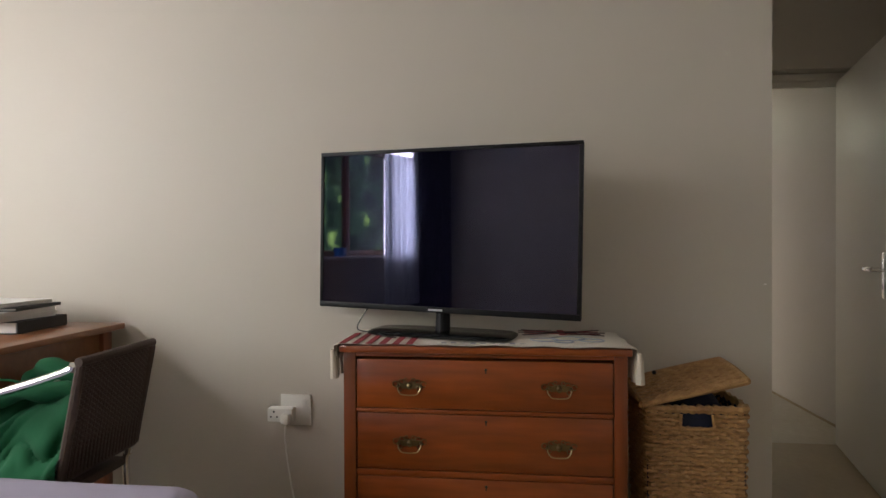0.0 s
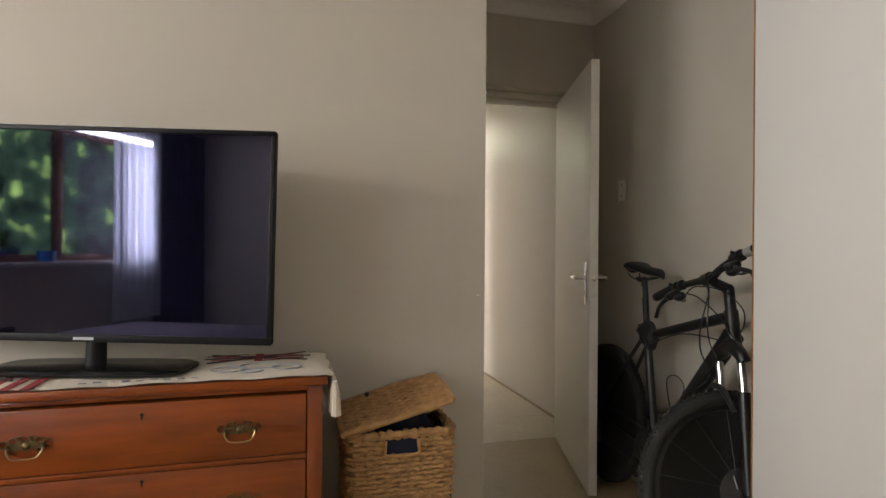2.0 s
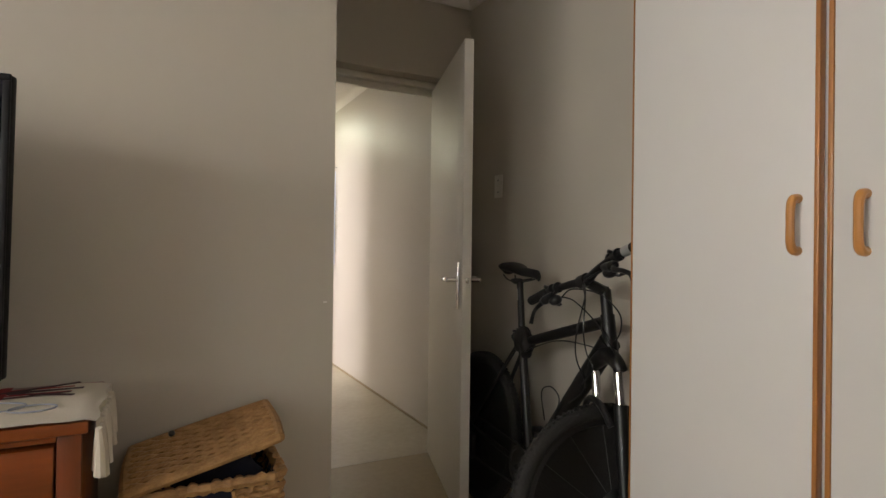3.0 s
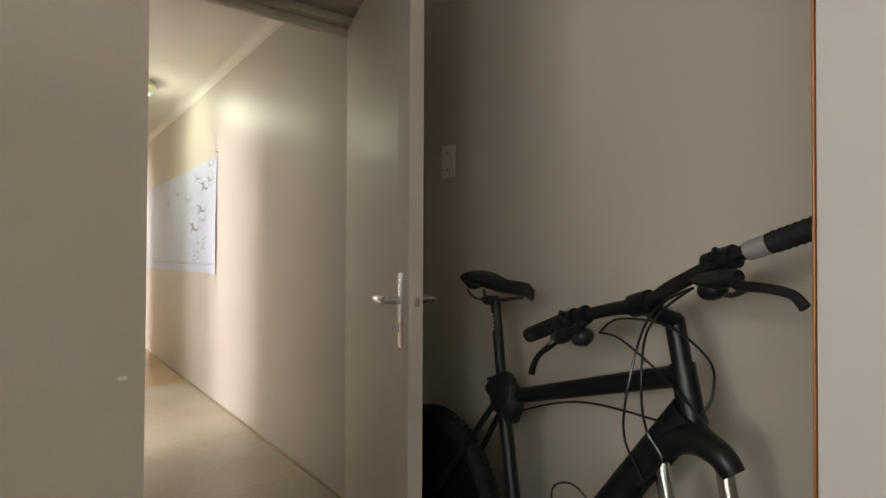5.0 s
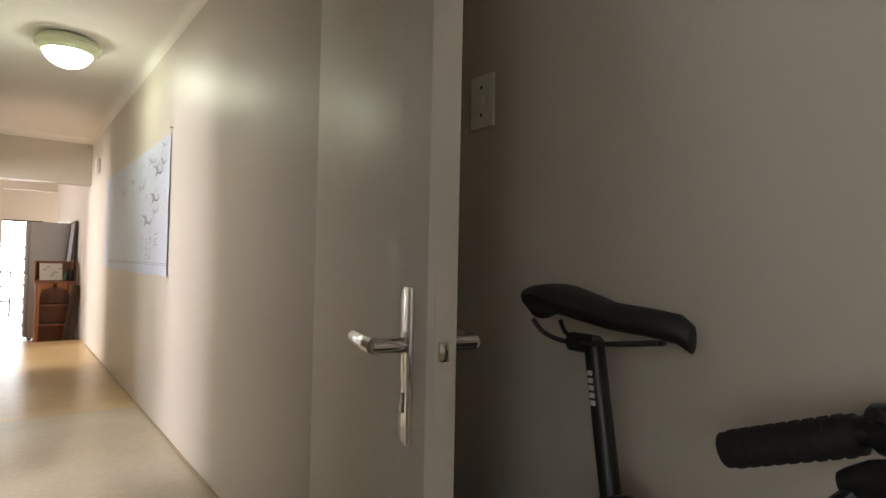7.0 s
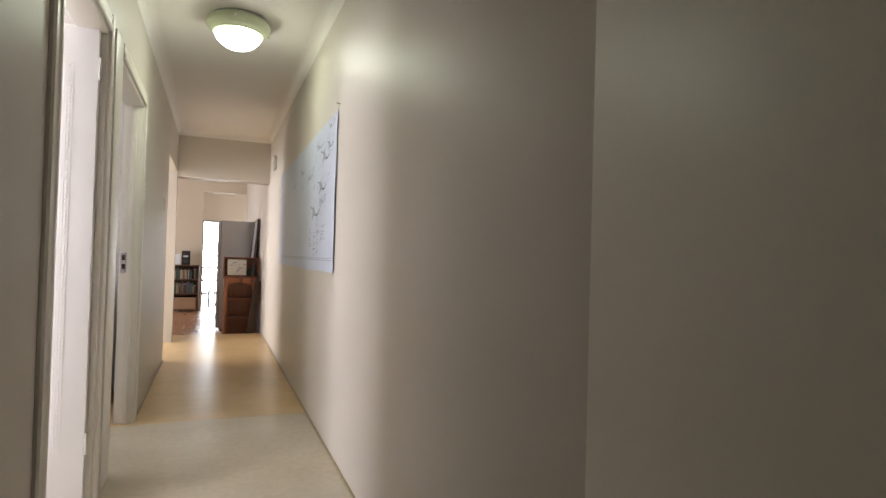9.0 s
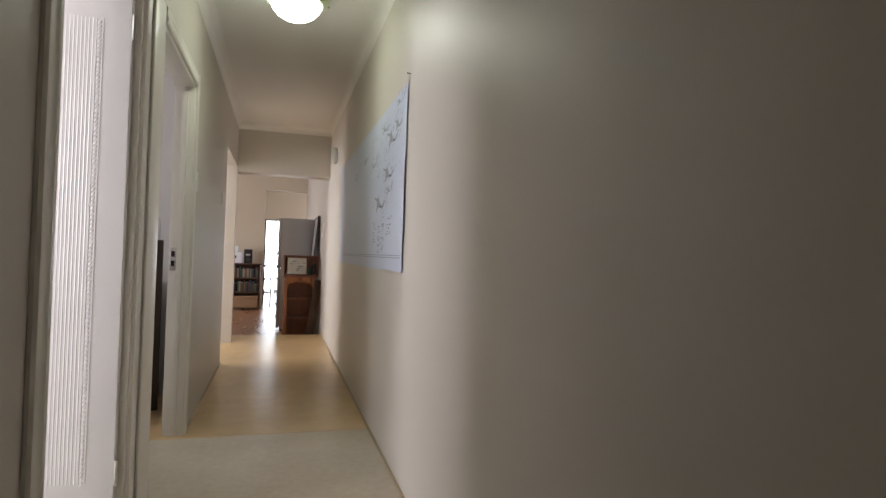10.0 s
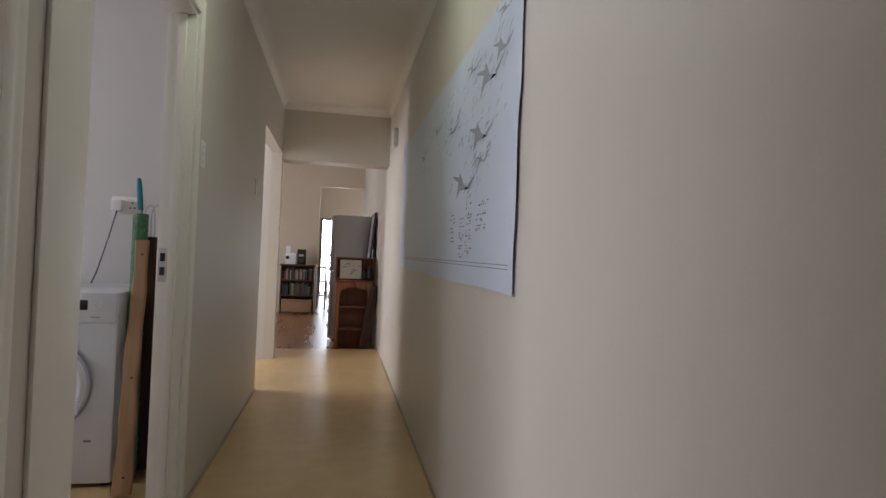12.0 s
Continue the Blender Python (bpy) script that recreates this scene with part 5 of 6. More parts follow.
for name, pts, rad in (("sleeve", [(-0.24, -0.02, 0.10), (-0.13, -0.06, 0.18), (-0.02, -0.07, 0.225), (0.10, -0.06, 0.255), (0.20, -0.03, 0.25)], [0.018, 0.022, 0.024, 0.022, 0.018]),
                       ("hood", [(-0.02, 0.03, 0.25), (0.03, 0.02, 0.290), (0.08, 0.02, 0.305), (0.14, 0.02, 0.285), (0.19, 0.02, 0.25)], [0.014, 0.024, 0.027, 0.022, 0.014])):
    bm = B()
    tube(bm, pts, rad, 28, 14)
    bm.normal_update()
    for v in bm.verts:
        q = v.co * 9
        v.co += v.normal * (0.014 * noise.noise(q + Vector((0, 0, 2))) + 0.006 * math.sin(55 * (v.co.x * 0.8 + v.co.z * 0.9) + 5 * noise.noise(q)))
    part(name, bm, GREEN, jk)
bm = B()
tube(bm, [(-0.12, -0.05, 0.16), (-0.09, -0.05, 0.27), (-0.02, -0.05, 0.285), (0.05, -0.04, 0.27)], 0.004, 8, 6)
part("cord", bm, GREEN, jk)

# ---------------------------------------------------------------- corridor: lamp, poster, wall box
la = thing("ceiling_lamp", pose(2.652, 7.51, CZ - 0.001), "round ceiling lamp with lit frosted glass bowl", "ceiling lamp")
bm = B()
lathe(bm, [(0.150, 0.0), (0.172, -0.012), (0.186, -0.030), (0.193, -0.046), (0.192, -0.058), (0.184, -0.066), (0.180, -0.078), (0.170, -0.088), (0.160, -0.092), (0.152, -0.102), (0.142, -0.104), (0.140, -0.04), (0.0001, -0.03)], seg=56)
part("rim", bm, LAMPRING, la, "pale green-white stepped rim")
bm = B()
lathe(bm, [(0.141, -0.100), (0.139, -0.112), (0.129, -0.135), (0.108, -0.158), (0.078, -0.178), (0.040, -0.192), (0.0001, -0.196)], seg=56)
part("bowl", bm, LAMPGLASS, la, "glowing frosted glass bowl")
for k in range(3):
    a = 0.4 + k * 2 * math.pi / 3
    bm = B()
    cyl(bm, (0.18 * math.cos(a), 0.18 * math.sin(a), -0.055), (0.206 * math.cos(a), 0.206 * math.sin(a), -0.057), 0.006, 0.008, 10)
    part("screw", bm, CHROME, la)

PY0, PY1, PZ0, PZ1 = 6.87, 9.82, 0.995, 1.915
po = thing("wall_poster", pose(XR, PY0, PZ0), "long bluish-white poster with grey drawings on the wall", "poster")
PL, PH = PY1 - PY0, PZ1 - PZ0


def poster_lift(y, z):
    """How far the sheet stands off the wall."""
    return 0.004 + 0.004 * math.exp(-y * 26) * (1.0 if z < PH * 0.62 else 0.3) + 0.0016 * (1 + math.sin(y * 5.0 + z * 3.0))


bm = B()
NY_, NZ_ = 90, 24
gr = [[bm.verts.new((-poster_lift(PL * i / NY_, PH * j / NZ_), PL * i / NY_ + 0.004 * math.sin(j * 0.7), PH * j / NZ_ + 0.004 * math.sin(i * 0.16))) for j in range(NZ_ + 1)] for i in range(NY_ + 1)]
for i in range(NY_):
    for j in range(NZ_):
        bm.faces.new((gr[i][j], gr[i + 1][j], gr[i + 1][j + 1], gr[i][j + 1]))
bmesh.ops.solidify(bm, geom=bm.faces, thickness=0.0006)
part("sheet", bm, POSTER, po)


def ink(bm, pts):
    """A flat printed patch of (y, z) points on the sheet."""
    bm.faces.new([bm.verts.new((-poster_lift(y, z) - 0.0016, y, z)) for y, z in pts])


rng = random.Random(7)


def streaks(bm, y, z, w, h, n, size=1.0):
    """Short slanting strokes strewn round a place on the sheet, rising towards its near end."""
    for k in range(n):
        a, b = y + rng.uniform(-w, w), z + rng.uniform(-h, h)
        ln, t = rng.uniform(0.015, 0.055) * size, rng.uniform(0.002, 0.006) * size
        up = rng.uniform(0.25, 0.75)
        ink(bm, [(a + ln, b), (a, b + ln * up), (a - ln * 0.25, b + ln * up + t), (a + ln * 0.5, b + ln * up * 0.5 + t * 1.5)][::-1])


# large drawn shapes: place, half-width, height
for y, z, w, h in ((0.20, 0.86, 0.10, 0.035), (0.38, 0.69, 0.16, 0.085), (0.21, 0.74, 0.10, 0.06), (0.46, 0.51, 0.15, 0.080), (0.42, 0.43, 0.08, 0.030), (0.72, 0.36, 0.17, 0.085), (0.62, 0.80, 0.11, 0.040), (0.98, 0.64, 0.10, 0.040), (1.36, 0.72, 0.09, 0.035), (1.82, 0.66, 0.08, 0.030)):
    bm = B()
    peak = y + rng.uniform(-0.2, 0.3) * w
    ink(bm, [(y - w * 0.75, z), (y - w * 0.20, z + h * 0.32), (peak, z + h), (peak + w * 0.18, z + h * 0.45), (y + w * 0.55, z - h * 0.25), (y + w * 0.15, z + h * 0.10)])
    ink(bm, [(y - w * 0.75, z), (y - w * 1.25, z + h * 0.42), (y - w * 1.28, z + h * 0.50), (y - w * 0.60, z + h * 0.16)])
    ink(bm, [(peak + w * 0.1, z + h * 0.5), (peak + w * 0.75, z + h * 0.9), (peak + w * 0.80, z + h), (peak + w * 0.05, z + h * 0.75)])
    streaks(bm, y - w * 0.3, z + h * 0.4, w * 1.5, h * 0.9, 14)
    tagged(part("drawn_figure", bm, INK, po, "grey feathery drawing"), kind="stuff")
bm = B()
for y, z, w, h, n in ((0.35, 0.62, 0.22, 0.16, 34), (0.60, 0.66, 0.20, 0.16, 34), (0.85, 0.70, 0.25, 0.14, 36), (1.25, 0.64, 0.30, 0.16, 22), (1.80, 0.66, 0.35, 0.14, 16), (0.45, 0.40, 0.16, 0.07, 26)):
    streaks(bm, y, z, w, h, n, 0.8)
tagged(part("pencil_strokes", bm, INK, po, "scattered grey pencil strokes"), kind="stuff")
bm = B()
for y0, y1, z0, z1, rows in ((0.30, 0.45, 0.19, 0.31, 11), (0.54, 0.62, 0.10, 0.32, 20), (0.66, 0.74, 0.10, 0.26, 15), (0.84, 0.92, 0.16, 0.30, 10)):
    for r in range(rows):
        z = z0 + (z1 - z0) * r / rows + rng.uniform(-0.003, 0.003)
        y = y0 + rng.uniform(-0.03, 0.03)
        while y < y1:
            w = rng.uniform(0.006, 0.030)
            if rng.random() < 0.45 + 0.3 * math.sin(r * 1.7 + y0 * 40):
                ink(bm, [(y, z), (min(y + w, y1), z), (min(y + w, y1), z + 0.0055), (y, z + 0.0055)])
            y += w + rng.uniform(0.004, 0.016)
for z in (0.070, 0.082):
    ink(bm, [(0.05, z), (2.6, z), (2.6, z + 0.0025), (0.05, z + 0.0025)])
tagged(part("small_writing", bm, INK2, po, "rows of tiny unreadable dark print"), kind="stuff")
na = thing("nail", pose(XR, PY0 - 0.02, PZ1 + 0.03), "small dark nail in the wall beside the poster", "nail")
bm = B()
cyl(bm, (0.004, 0, 0), (-0.016, 0, 0.002), 0.0022, seg=8)
cyl(bm, (-0.016, 0, 0.002), (-0.018, 0, 0.002), 0.005, seg=8)
part("shaft", bm, DULLMETAL, na)

wb = thing("wall_box", pose(XR - 0.001, 10.42, 2.06), "small cream box fixed high on the wall", "wall box")
part("cover", box(B(), -0.045, 0, -0.055, 0.055, 0, 0.16, 0.008), PLASTIC, wb)
part("grille", box(B(), -0.047, -0.0455, -0.035, 0.035, 0.03, 0.10, 0.001), TRIM, wb)

# ---------------------------------------------------------------- laundry seen through the second doorway
wm = thing("washing_machine", pose(1.448, 8.135, 0), "white front-loading washing machine with round door", "washing machine")
part("body", box(B(), -0.297, 0.297, 0.006, 0.58, 0.018, 0.872, 0.010), ENAMEL, wm)
part("control_panel", box(B(), -0.292, 0.292, -0.004, 0.0058, 0.735, 0.868, 0.004), ENAMEL, wm)
part("display", box(B(), 0.03, 0.175, -0.0062, -0.0042, 0.792, 0.836, 0.001), BLACKPL, wm, "dark display window")
for x in (0.195, 0.22):
    for z in (0.80, 0.822):
        part("button", box(B(), x, x + 0.016, -0.0065, -0.0042, z, z + 0.012, 0.001), PLASTIC, wm)
for x in (0.06, 0.19):
    part("printed_mark", box(B(), x, x + 0.035, -0.0052, -0.0042, 0.758, 0.763), INK, wm)
turn = Matrix.Translation((0.0, 0.002, 0.46)) @ Matrix.Rotation(math.pi / 2, 4, "X")
bm = B()
lathe(bm, [(0.128, 0.010), (0.140, 0.034), (0.175, 0.040), (0.196, 0.030), (0.202, 0.002)], seg=56, m=turn)
pd = part("porthole_door", bm, ENAMEL, wm, "white round loading door")
bm = B()
lathe(bm, [(0.0001, 0.022), (0.07, 0.024), (0.11, 0.020), (0.129, 0.010)], seg=48, m=turn)
part("door_glass", bm, GLOSSBLACK, pd, "dark door glass")
bm = B()
lathe(bm, [(0.202, 0.0), (0.209, 0.003), (0.209, 0.008), (0.203, 0.010)], seg=56, m=turn)
part("door_seal", bm, INK, pd)
part("door_catch", box(B(), 0.150, 0.172, -0.048, -0.036, 0.34, 0.40, 0.004, Matrix.Rotation(0.0, 4, "Y")), ENAMEL, pd)
part("filter_flap", box(B(), -0.25, -0.12, 0.002, 0.0058, 0.06, 0.15, 0.002), ENAMEL, wm)
part("badge", box(B(), 0.18, 0.21, 0.004, 0.0062, 0.205, 0.213), INK2, wm)
for x in (-0.26, 0.26):
    for y in (0.06, 0.52):
        bm = B()
        cyl(bm, (x, y, 0.0005), (x, y, 0.02), 0.022)
        part("foot", bm, BLACKPL, wm)

ls = thing("laundry_socket", pose(1.55, 8.749, 1.30), "white double socket with plug and dark cord", "socket")
part("plate", box(B(), -0.075, 0.075, -0.010, 0, -0.048, 0.048, 0.003), PLASTIC, ls)
part("plug", box(B(), -0.066, -0.010, -0.055, -0.0105, -0.034, 0.030, 0.010), PLASTIC, ls)
for x, z in ((0.030, 0.016), (0.020, -0.012), (0.042, -0.012)):
    bm = B()
    cyl(bm, (x, -0.0098, z), (x, -0.0112, z), 0.005, seg=8)
    part("pin_hole", bm, BLACKPL, ls)
bm = B()
tube(bm, [(-0.035, -0.045, -0.03), (-0.06, -0.06, -0.16), (-0.11, -0.07, -0.36), (-0.14, -0.06, -0.44), (-0.15, -0.045, -0.60)], 0.004, 8, 6)
part("cord", bm, BLACKPL, ls, "dark power cord")


def leaning(name, label, category, foot, top, builder):
    """A thing standing at foot whose long axis points at top; builder makes its parts along z."""
    d = Vector(top) - Vector(foot)
    q = d.to_track_quat("Z", "Y").to_matrix().to_4x4()
    e = thing(name, Matrix.Translation(foot) @ q, label, category)
    builder(e, d.length)
    return e


def plank_parts(e, h):
    turned = Matrix.Rotation(-e.matrix_world.to_euler().z, 4, "Z")
    bm = B()
    rings = []
    for k in range(15):
        z = 0.006 + (h - 0.006) * k / 14
        w, o = 0.036 - 0.010 * k / 14 + 0.003 * math.sin(k * 1.9), 0.003 * math.sin(k * 0.7)
        rings.append([bm.verts.new((o + a * w, b * 0.016, z)) for a, b in ((-1, -0.7), (-0.8, -1), (0.8, -1), (1, -0.7), (1, 0.7), (0.8, 1), (-0.8, 1), (-1, 0.7))])
    for a, b in zip(rings, rings[1:]):
        for q in range(8):
            bm.faces.new((a[q], a[(q + 1) % 8], b[(q + 1) % 8], b[q]))
    bm.faces.new(rings[0][::-1]), bm.faces.new(rings[-1])
    bmesh.ops.transform(bm, matrix=turned, verts=bm.verts)
    part("board", bm, PLANKW, e)
    for z in (0.08, 0.5, h - 0.07):
        bm = B()
        cyl(bm, turned @ Vector((0.008, -0.0150, z)), turned @ Vector((0.008, -0.0172, z)), 0.006, seg=8)
        part("knot", bm, DARKW, e)


leaning("wooden_plank", "raw wooden plank leaning in the laundry corner", "plank", (1.828, 8.035, 0.002), (1.797, 8.25, 1.11), plank_parts)


def roll_parts(e, h):
    bm = B()
    tube(bm, [(0, 0, 0.012), (0.002, 0.003, h * 0.4), (0, 0, h)], [0.030, 0.032, 0.034], 14, 10)
    part("roll", bm, BUBBLE, e)
    bm = B()
    for k in range(420):
        a, z = random.uniform(0, 2 * math.pi), random.uniform(0.03, h - 0.02)
        m = Matrix.Translation((0.032 * math.cos(a), 0.032 * math.sin(a), z)) @ Matrix.Diagonal((0.004, 0.004, 0.004, 1))
        bmesh.ops.create_icosphere(bm, subdivisions=1, radius=1, matrix=m)
    tagged(part("bubble_texture", bm, BUBBLE, e), kind="stuff")
    bm = B()
    cyl(bm, (0, 0, 0.004), (0, 0, 0.012), 0.024)
    part("core", bm, CARD, e)


leaning("plastic_roll", "green bubbled plastic sheet rolled up and leaning", "plastic roll", (1.800, 8.20, 0.002), (1.765, 8.31, 1.235), roll_parts)


def mop_parts(e, h):
    bm = B()
    cyl(bm, (0, 0, 0.10), (0, 0, h - 0.16), 0.0105)
    part("pole", bm, STEEL, e, "thin metal pole")
    bm = B()
    tube(bm, [(0, 0, h - 0.16), (0, 0, h - 0.05), (0.004, 0, h)], [0.013, 0.0135, 0.009], 10, 5)
    part("hand_grip", bm, TEAL, e, "teal plastic handle end")
    part("head", box(B(), -0.06, 0.06, -0.02, 0.02, 0.006, 0.10, 0.01), TEAL, e)


leaning("mop", "mop with a teal handle leaning behind the plank", "mop", (1.825, 8.44, 0.002), (1.712, 8.42, 1.42), mop_parts)
hg = thing("wire_hangers", pose(1.80, 8.35, 1.13), "bent wire coat hangers behind the plank", "hanger")
for k in range(2):
    bm = B()
    o = k * 0.03
    tube(bm, [(-0.03 + o, 0, 0.0), (-0.03 + o, 0, 0.11), (-0.015 + o, 0, 0.15), (0.004 + o, 0, 0.15), (0.014 + o, 0, 0.11), (0.016 + o, 0, 0.0)], 0.0025, 7, 6)
    part("wire", bm, STEEL, hg)
bm = B()
box(bm, -0.05, 0.07, -0.012, 0.012, -1.128, 0.0, 0.004)
part("dark_board", bm, DARKW, hg)

# ---------------------------------------------------------------- hall beyond the step
cu = thing("arched_cabinet", pose(2.905, 12.40, HZ), "reddish brown wooden shelf cabinet with an arched front", "cabinet")
CW, CD, CH = 0.215, 0.15, 0.93
for s in (-1, 1):
    part("side_panel", box(B(), min(s * CW, s * (CW - 0.022)), max(s * CW, s * (CW - 0.022)), -CD + 0.0205, CD, 0.002, CH - 0.026, 0.003), CABW, cu)
part("back_panel", box(B(), -CW + 0.022, CW - 0.022, CD - 0.012, CD - 0.001, 0.01, CH - 0.026), CABW, cu)
for z in (0.05, 0.33, 0.60):
    part("shelf", box(B(), -CW + 0.0225, CW - 0.0225, -CD + 0.025, CD - 0.0125, z, z + 0.018, 0.002), CABW, cu)
part("top", box(B(), -CW - 0.015, CW + 0.015, -CD - 0.012, CD, CH - 0.0255, CH, 0.005), CABW, cu)
for s in (-1, 1):
    part("stile", box(B(), min(s * CW, s * (CW - 0.045)), max(s * CW, s * (CW - 0.045)), -CD, -CD + 0.02, 0.002, CH - 0.026, 0.003), CABF, cu, "lighter orange wooden stile")
arch = [(-CW + 0.0455, CH - 0.027), (-CW + 0.0455, CH - 0.20)]
for k in range(13):
    a = math.pi - math.pi * k / 12
    arch.append(((CW - 0.062) * math.cos(a), CH - 0.15 + 0.062 * math.sin(a) + 0.014 * abs(math.sin(4 * a))))
arch += [(CW - 0.0455, CH - 0.20), (CW - 0.0455, CH - 0.027)]
bm = B()
n = len(arch)
for k in range(1, n - 2):
    quad = [arch[k], arch[k + 1], (arch[k + 1][0], CH - 0.027), (arch[k][0], CH - 0.027)]
    if abs(quad[0][0] - quad[1][0]) > 1e-4:
        extrude_outline(bm, quad, 0.02, Matrix.Translation((0, -CD, 0)))
part("arched_rail", bm, CABF, cu, "shaped arched front rail")
hu = thing("wall_shelf_box", pose(2.915, 12.46, HZ + CH + 0.001), "dark red wooden box shelf standing on the cabinet", "shelf")
for x0, x1, z0, z1 in ((-0.24, -0.222, 0, 0.28), (0.222, 0.24, 0, 0.28), (-0.222, 0.222, 0.262, 0.28), (-0.222, 0.222, 0, 0.016)):
    part("board", box(B(), x0, x1, -0.09, 0.09, z0, z1, 0.002), CABW, hu)
part("back_panel", box(B(), -0.222, 0.222, 0.082, 0.0895, 0.016, 0.262), CABW, hu)
pp = thing("printed_card", pose(2.86, 12.355, HZ + CH + 0.018, -12, 0, 4), "white card with a grey drawing leaning in the shelf", "card")
part("sheet", box(B(), -0.13, 0.13, -0.002, 0.0, 0.001, 0.235), PAPER, pp)
for k in range(16):
    x, zz = random.uniform(-0.10, 0.08), random.uniform(0.03, 0.19)
    bm = box(B(), x, x + random.uniform(0.01, 0.045), -0.0034, -0.0022, zz, zz + random.uniform(0.004, 0.014))
    part("printed_line", bm, INK, pp)
for k, (x, h, r, mat) in enumerate(((3.02, 0.10, 0.028, SPINES[4]), (3.085, 0.16, 0.034, SPINES[3]))):
    jr = thing("jar", pose(x, 12.35, HZ + CH + 0.0175), "small dark jar on the cabinet", "jar", "jars on the cabinet")
    bm = B()
    lathe(bm, [(r * 0.9, 0), (r, 0.01), (r, h * 0.7), (r * 0.7, h * 0.85), (r * 0.7, h * 0.9)], seg=20)
    body = part("body", bm, mat, jr)
    bm = B()
    lathe(bm, [(r * 0.76, h * 0.88), (r * 0.76, h), (0.0001, h)], seg=20)
    part("lid", bm, DULLMETAL, jr)


def board_parts(e, h):
    part("panel", box(B(), -0.010, 0.010, -0.03, 0.03, 0.004, h, 0.003), DARKW, e)
    for y in (-0.0425, 0.0425):
        part("edge_strip", box(B(), -0.013, 0.013, y - 0.012, y + 0.012, 0.004, h, 0.002), SHELFW, e)


leaning("leaning_board", "dark wooden board leaning against the cabinet", "board", (3.02, 12.14, HZ + 0.001), (3.15, 12.16, 0.70), board_parts)


def frame_parts(e, h):
    part("backing", box(B(), -0.006, 0.004, -0.36, 0.36, 0.03, h - 0.03), GLASSART, e)
    for y0, y1, z0, z1 in ((-0.40, -0.36, 0, h), (0.36, 0.40, 0, h), (-0.36, 0.36, 0, 0.03), (-0.36, 0.36, h - 0.03, h)):
        part("frame_bar", box(B(), -0.014, 0.010, y0, y1, z0 + 0.002, z1, 0.003), SHELFW, e)


fp = thing("framed_picture", pose(3.09, 13.0, 0.821, 0, 4.5, 0), "large framed picture leaning on the wall above the cabinet", "picture")
frame_parts(fp, 0.80)
st = thing("storage_chest", pose(2.93, 13.0, HZ), "plain dark wooden chest under the framed picture", "chest")
part("body", box(B(), -0.22, 0.22, -0.28, 0.28, 0.002, 0.96, 0.006), SHELFW, st)
part("lid", box(B(), -0.23, 0.23, -0.29, 0.29, 0.9605, 0.998, 0.006), SHELFW, st)

fr = thing("refrigerator", pose(2.875, 13.75, HZ), "tall grey refrigerator with doors facing the hall", "refrigerator")
part("body", box(B(), -0.235, 0.265, -0.31, 0.31, 0.03, 1.79, 0.008), FRIDGE, fr)
for z0, z1 in ((0.05, 0.98), (0.99, 1.785)):
    d = part("fridge_door", box(B(), -0.285, -0.2365, -0.305, 0.305, z0, z1, 0.010), FRIDGE, fr)
    bm = B()
    tube(bm, [(-0.287, -0.26, z0 + 0.12 if z0 > 0.5 else z1 - 0.42), (-0.315, -0.26, z0 + 0.15 if z0 > 0.5 else z1 - 0.38), (-0.315, -0.26, z0 + 0.38 if z0 > 0.5 else z1 - 0.12), (-0.287, -0.26, z0 + 0.42 if z0 > 0.5 else z1 - 0.08)], 0.009, 8, 5)
    part("handle", bm, CHROME, d)
for k in range(6):
    zz = 0.22 + k * 0.20
    bm = B()
    bmesh.ops.create_icosphere(bm, subdivisions=2, radius=1, matrix=Matrix.Translation((-0.292, -0.20 + 0.03 * (k % 2), zz)) @ Matrix.Diagonal((0.012, 0.03, 0.028, 1)))
    part("fridge_magnet", bm, BLACKPL, fr)
for x in (-0.2, 0.22):
    for y in (-0.26, 0.26):
        bm = B()
        cyl(bm, (x, y, 0.001), (x, y, 0.03), 0.02)
        part("foot", bm, BLACKPL, fr)

bs = thing("bookcase", pose(1.925, 16.85, HZ), "low dark wooden bookcase full of books", "bookcase")
BW, BD, BHH = 0.325, 0.13, 0.985
for s in (-1, 1):
    part("side_panel", box(B(), min(s * BW, s * (BW - 0.025)), max(s * BW, s * (BW - 0.025)), -BD, BD, 0.002, BHH - 0.026, 0.003), SHELFW, bs)
part("top", box(B(), -BW - 0.02, BW + 0.02, -BD - 0.015, BD, BHH - 0.0255, BHH, 0.004), SHELFW, bs)
part("back_panel", box(B(), -BW + 0.025, BW - 0.025, BD - 0.012, BD - 0.001, 0.03, BHH - 0.026), SHELFW, bs)
for z in (0.03, 0.36, 0.66):
    part("shelf", box(B(), -BW + 0.0255, BW - 0.0255, -BD + 0.002, BD - 0.0125, z, z + 0.022, 0.002), SHELFW, bs)
rb = random.Random(3)
for z, hmax in ((0.383, 0.25), (0.683, 0.25)):
    x = -BW + 0.035
    while x < BW - 0.06:
        t, h = rb.uniform(0.016, 0.038), rb.uniform(0.62, 0.95) * hmax
        if rb.random() < 0.12:
            x += 0.03
        bo = thing("book", pose(1.925 + x + t / 2, 16.85 - 0.02, HZ + z), "upright book on the bookcase shelf", "book", "books in the bookcase")
        part("cover", box(B(), -t / 2 + 0.0008, t / 2 - 0.0008, -0.09, 0.085, 0.0005, h, 0.002), rb.choice(SPINES), bo)
        part("pages", box(B(), -t / 2 + 0.003, t / 2 - 0.003, -0.085, 0.0856, 0.003, h + 0.0008), PAPER, bo)
        x += t + 0.001
cbx = thing("cardboard_box", pose(1.925, 16.80, HZ + 0.0525), "brown cardboard box on the bottom shelf", "box")
